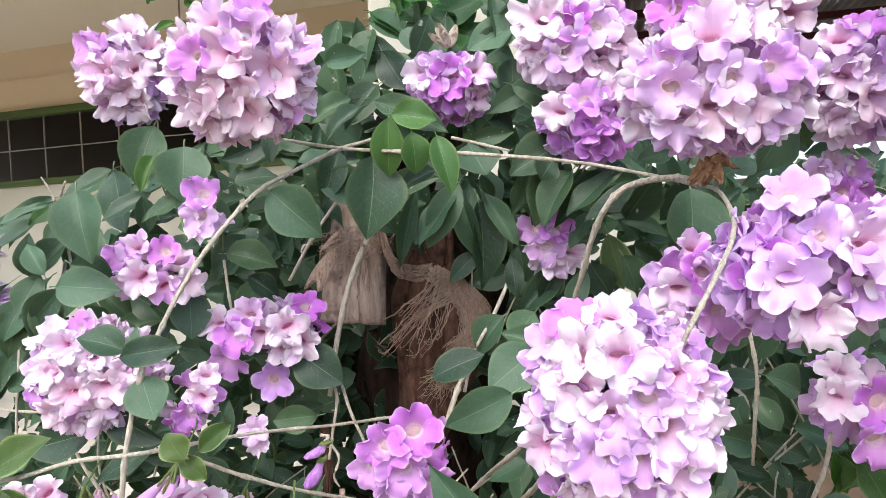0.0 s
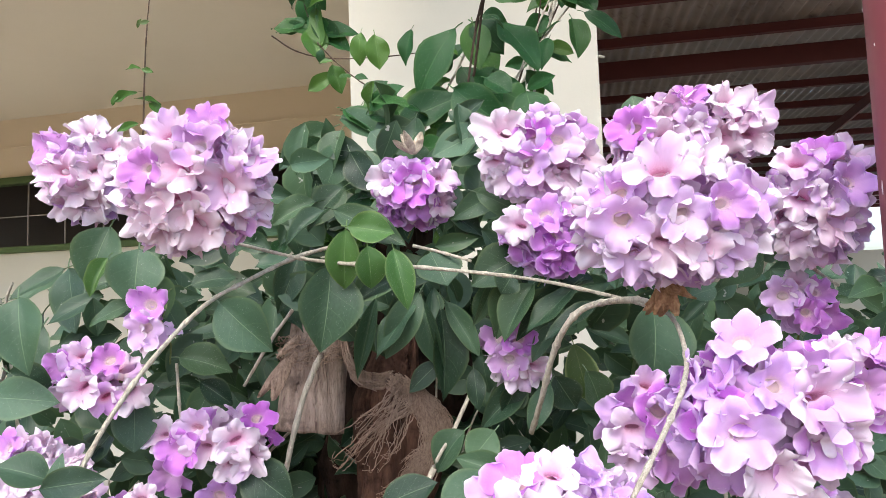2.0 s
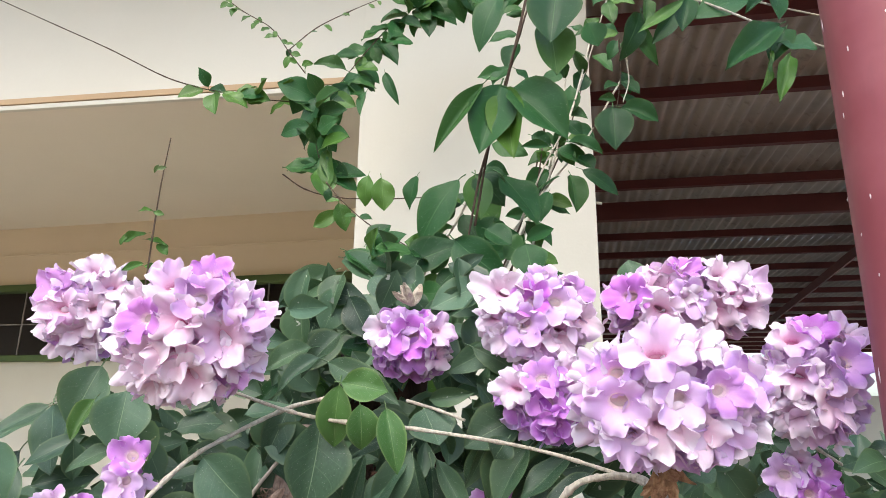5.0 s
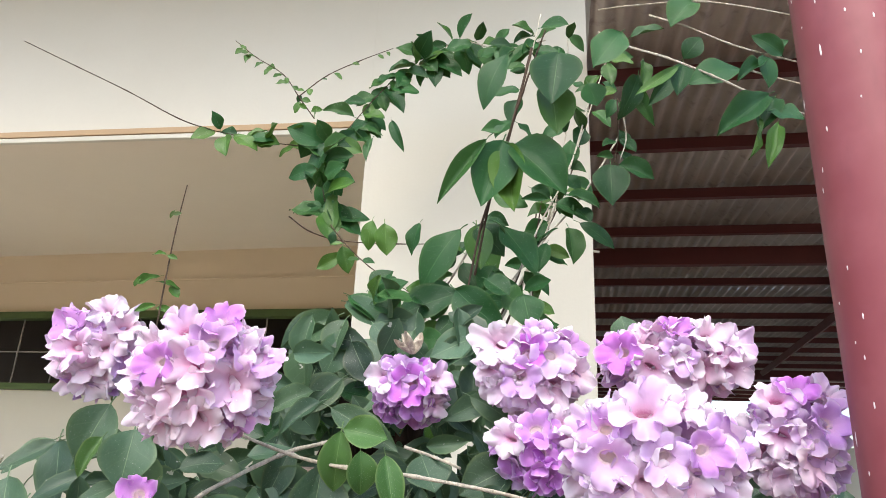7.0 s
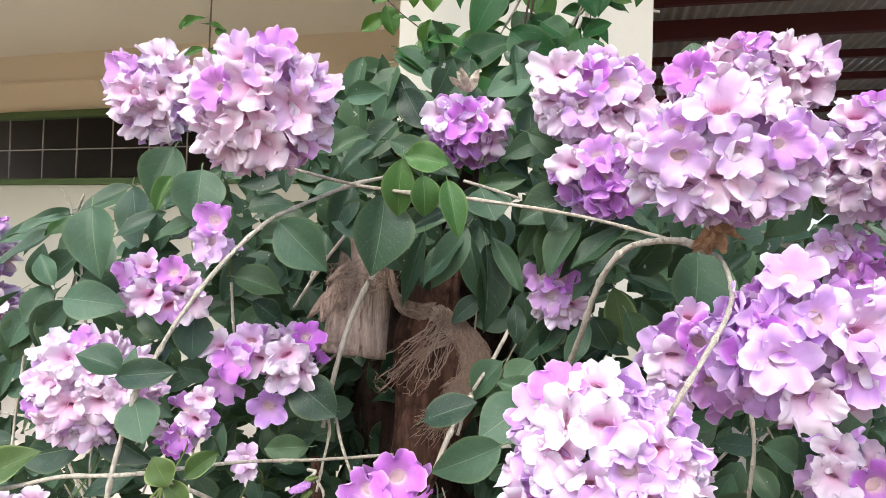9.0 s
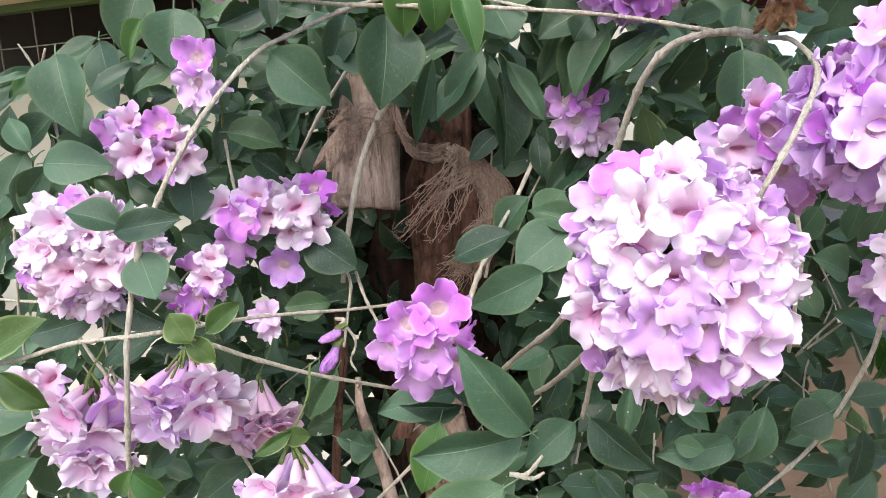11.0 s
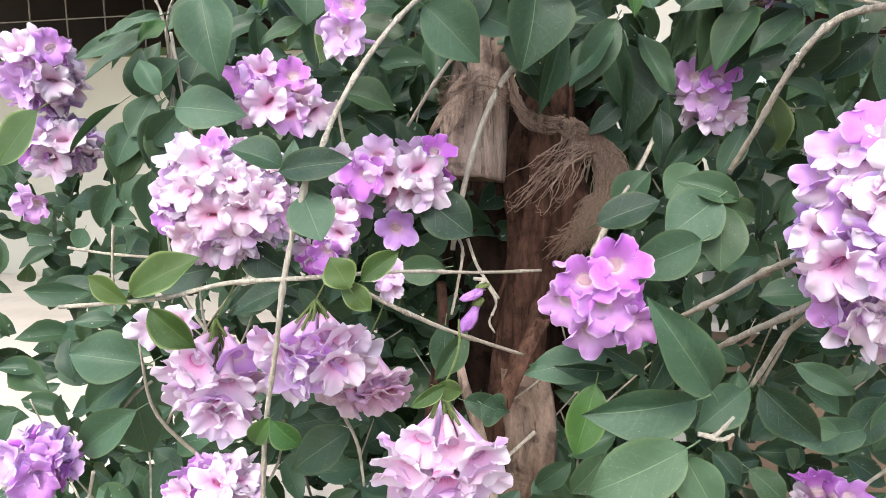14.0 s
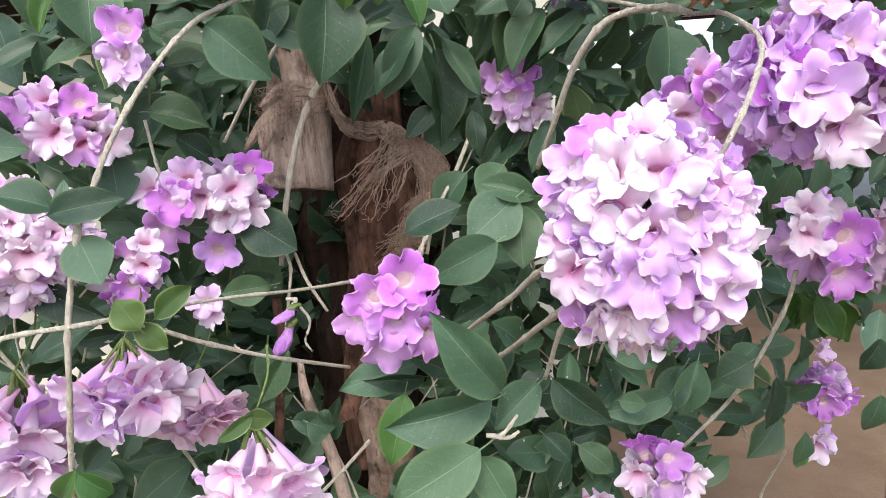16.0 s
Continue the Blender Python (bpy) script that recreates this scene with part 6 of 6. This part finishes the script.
srnd = random.Random(21)
bm = bmesh.new()
count = 0
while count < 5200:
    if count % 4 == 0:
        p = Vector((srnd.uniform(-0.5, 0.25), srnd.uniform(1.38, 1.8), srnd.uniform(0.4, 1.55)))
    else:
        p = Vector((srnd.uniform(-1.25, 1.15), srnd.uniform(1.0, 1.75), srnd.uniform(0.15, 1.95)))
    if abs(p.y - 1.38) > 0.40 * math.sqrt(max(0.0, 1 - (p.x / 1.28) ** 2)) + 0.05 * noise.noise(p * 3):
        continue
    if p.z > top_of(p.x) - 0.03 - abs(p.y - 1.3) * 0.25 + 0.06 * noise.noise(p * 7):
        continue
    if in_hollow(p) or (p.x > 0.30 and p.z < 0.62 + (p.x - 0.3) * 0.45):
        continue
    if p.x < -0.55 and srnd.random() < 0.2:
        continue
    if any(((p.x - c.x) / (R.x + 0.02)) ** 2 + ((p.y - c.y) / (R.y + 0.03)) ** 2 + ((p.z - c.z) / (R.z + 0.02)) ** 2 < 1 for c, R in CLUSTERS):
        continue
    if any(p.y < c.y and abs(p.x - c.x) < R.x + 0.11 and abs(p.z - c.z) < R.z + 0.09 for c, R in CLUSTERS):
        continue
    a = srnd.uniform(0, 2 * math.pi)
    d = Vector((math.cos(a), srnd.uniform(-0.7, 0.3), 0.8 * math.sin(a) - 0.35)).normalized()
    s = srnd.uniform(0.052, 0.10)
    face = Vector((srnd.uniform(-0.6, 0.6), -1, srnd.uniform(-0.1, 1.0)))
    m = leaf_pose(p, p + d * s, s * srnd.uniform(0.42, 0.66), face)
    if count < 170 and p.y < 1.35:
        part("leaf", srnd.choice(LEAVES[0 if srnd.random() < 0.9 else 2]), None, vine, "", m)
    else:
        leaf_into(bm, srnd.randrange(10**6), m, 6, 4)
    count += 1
# smaller leaves where the creeper leaves the top of the bush
for k in range(70):
    p = Vector((srnd.uniform(-0.24, 0.14), srnd.uniform(1.22, 1.48), srnd.uniform(1.62, 1.90)))
    if p.z > 1.90 - abs(p.x + 0.02) * 0.5:
        continue
    a = srnd.uniform(0, 2 * math.pi)
    d = Vector((math.cos(a), srnd.uniform(-0.6, 0.1), 0.7 * math.sin(a) - 0.4)).normalized()
    s = srnd.uniform(0.045, 0.085)
    part("leaf", srnd.choice(LEAVES[srnd.choice((0, 0, 3, 3, 4))]), None, vine, "", leaf_pose(p, p + d * s, s * srnd.uniform(0.5, 0.68), Vector((srnd.uniform(-0.6, 0.6), -1, srnd.uniform(-0.1, 0.9)))))
tagged(part("foliage", bm, LEAF[0], vine, "dense dark green leaves in the depth of the bush"), kind="stuff")
bm = bmesh.new()
for k in range(160):
    p = Vector((srnd.uniform(-1.0, 0.9), srnd.uniform(0.98 if k % 2 else 1.1, 1.25 if k % 2 else 1.6), srnd.uniform(0.3, 1.3)))
    if k % 2 and (p.x < -0.75 or p.x > 0.55 or -0.45 < p.x < 0.25 or p.z > 1.05):
        continue
    q = p + Vector((srnd.uniform(-0.25, 0.25), srnd.uniform(-0.15, 0.15), srnd.uniform(0.15, 0.4)))
    mid = p.lerp(q, 0.5) + Vector((srnd.uniform(-0.05, 0.05), srnd.uniform(-0.05, 0.05), 0))
    if (p.x > 0.3 and p.z < 0.75) or q.z > top_of(q.x) - 0.22:
        continue
    tube_into(bm, spline([p, mid, q], 5), srnd.uniform(0.0015, 0.004), 0.0015, 5)
tagged(part("undergrowth", bm, STEM, vine, "tangle of thin woody stems inside the bush"), kind="stuff")
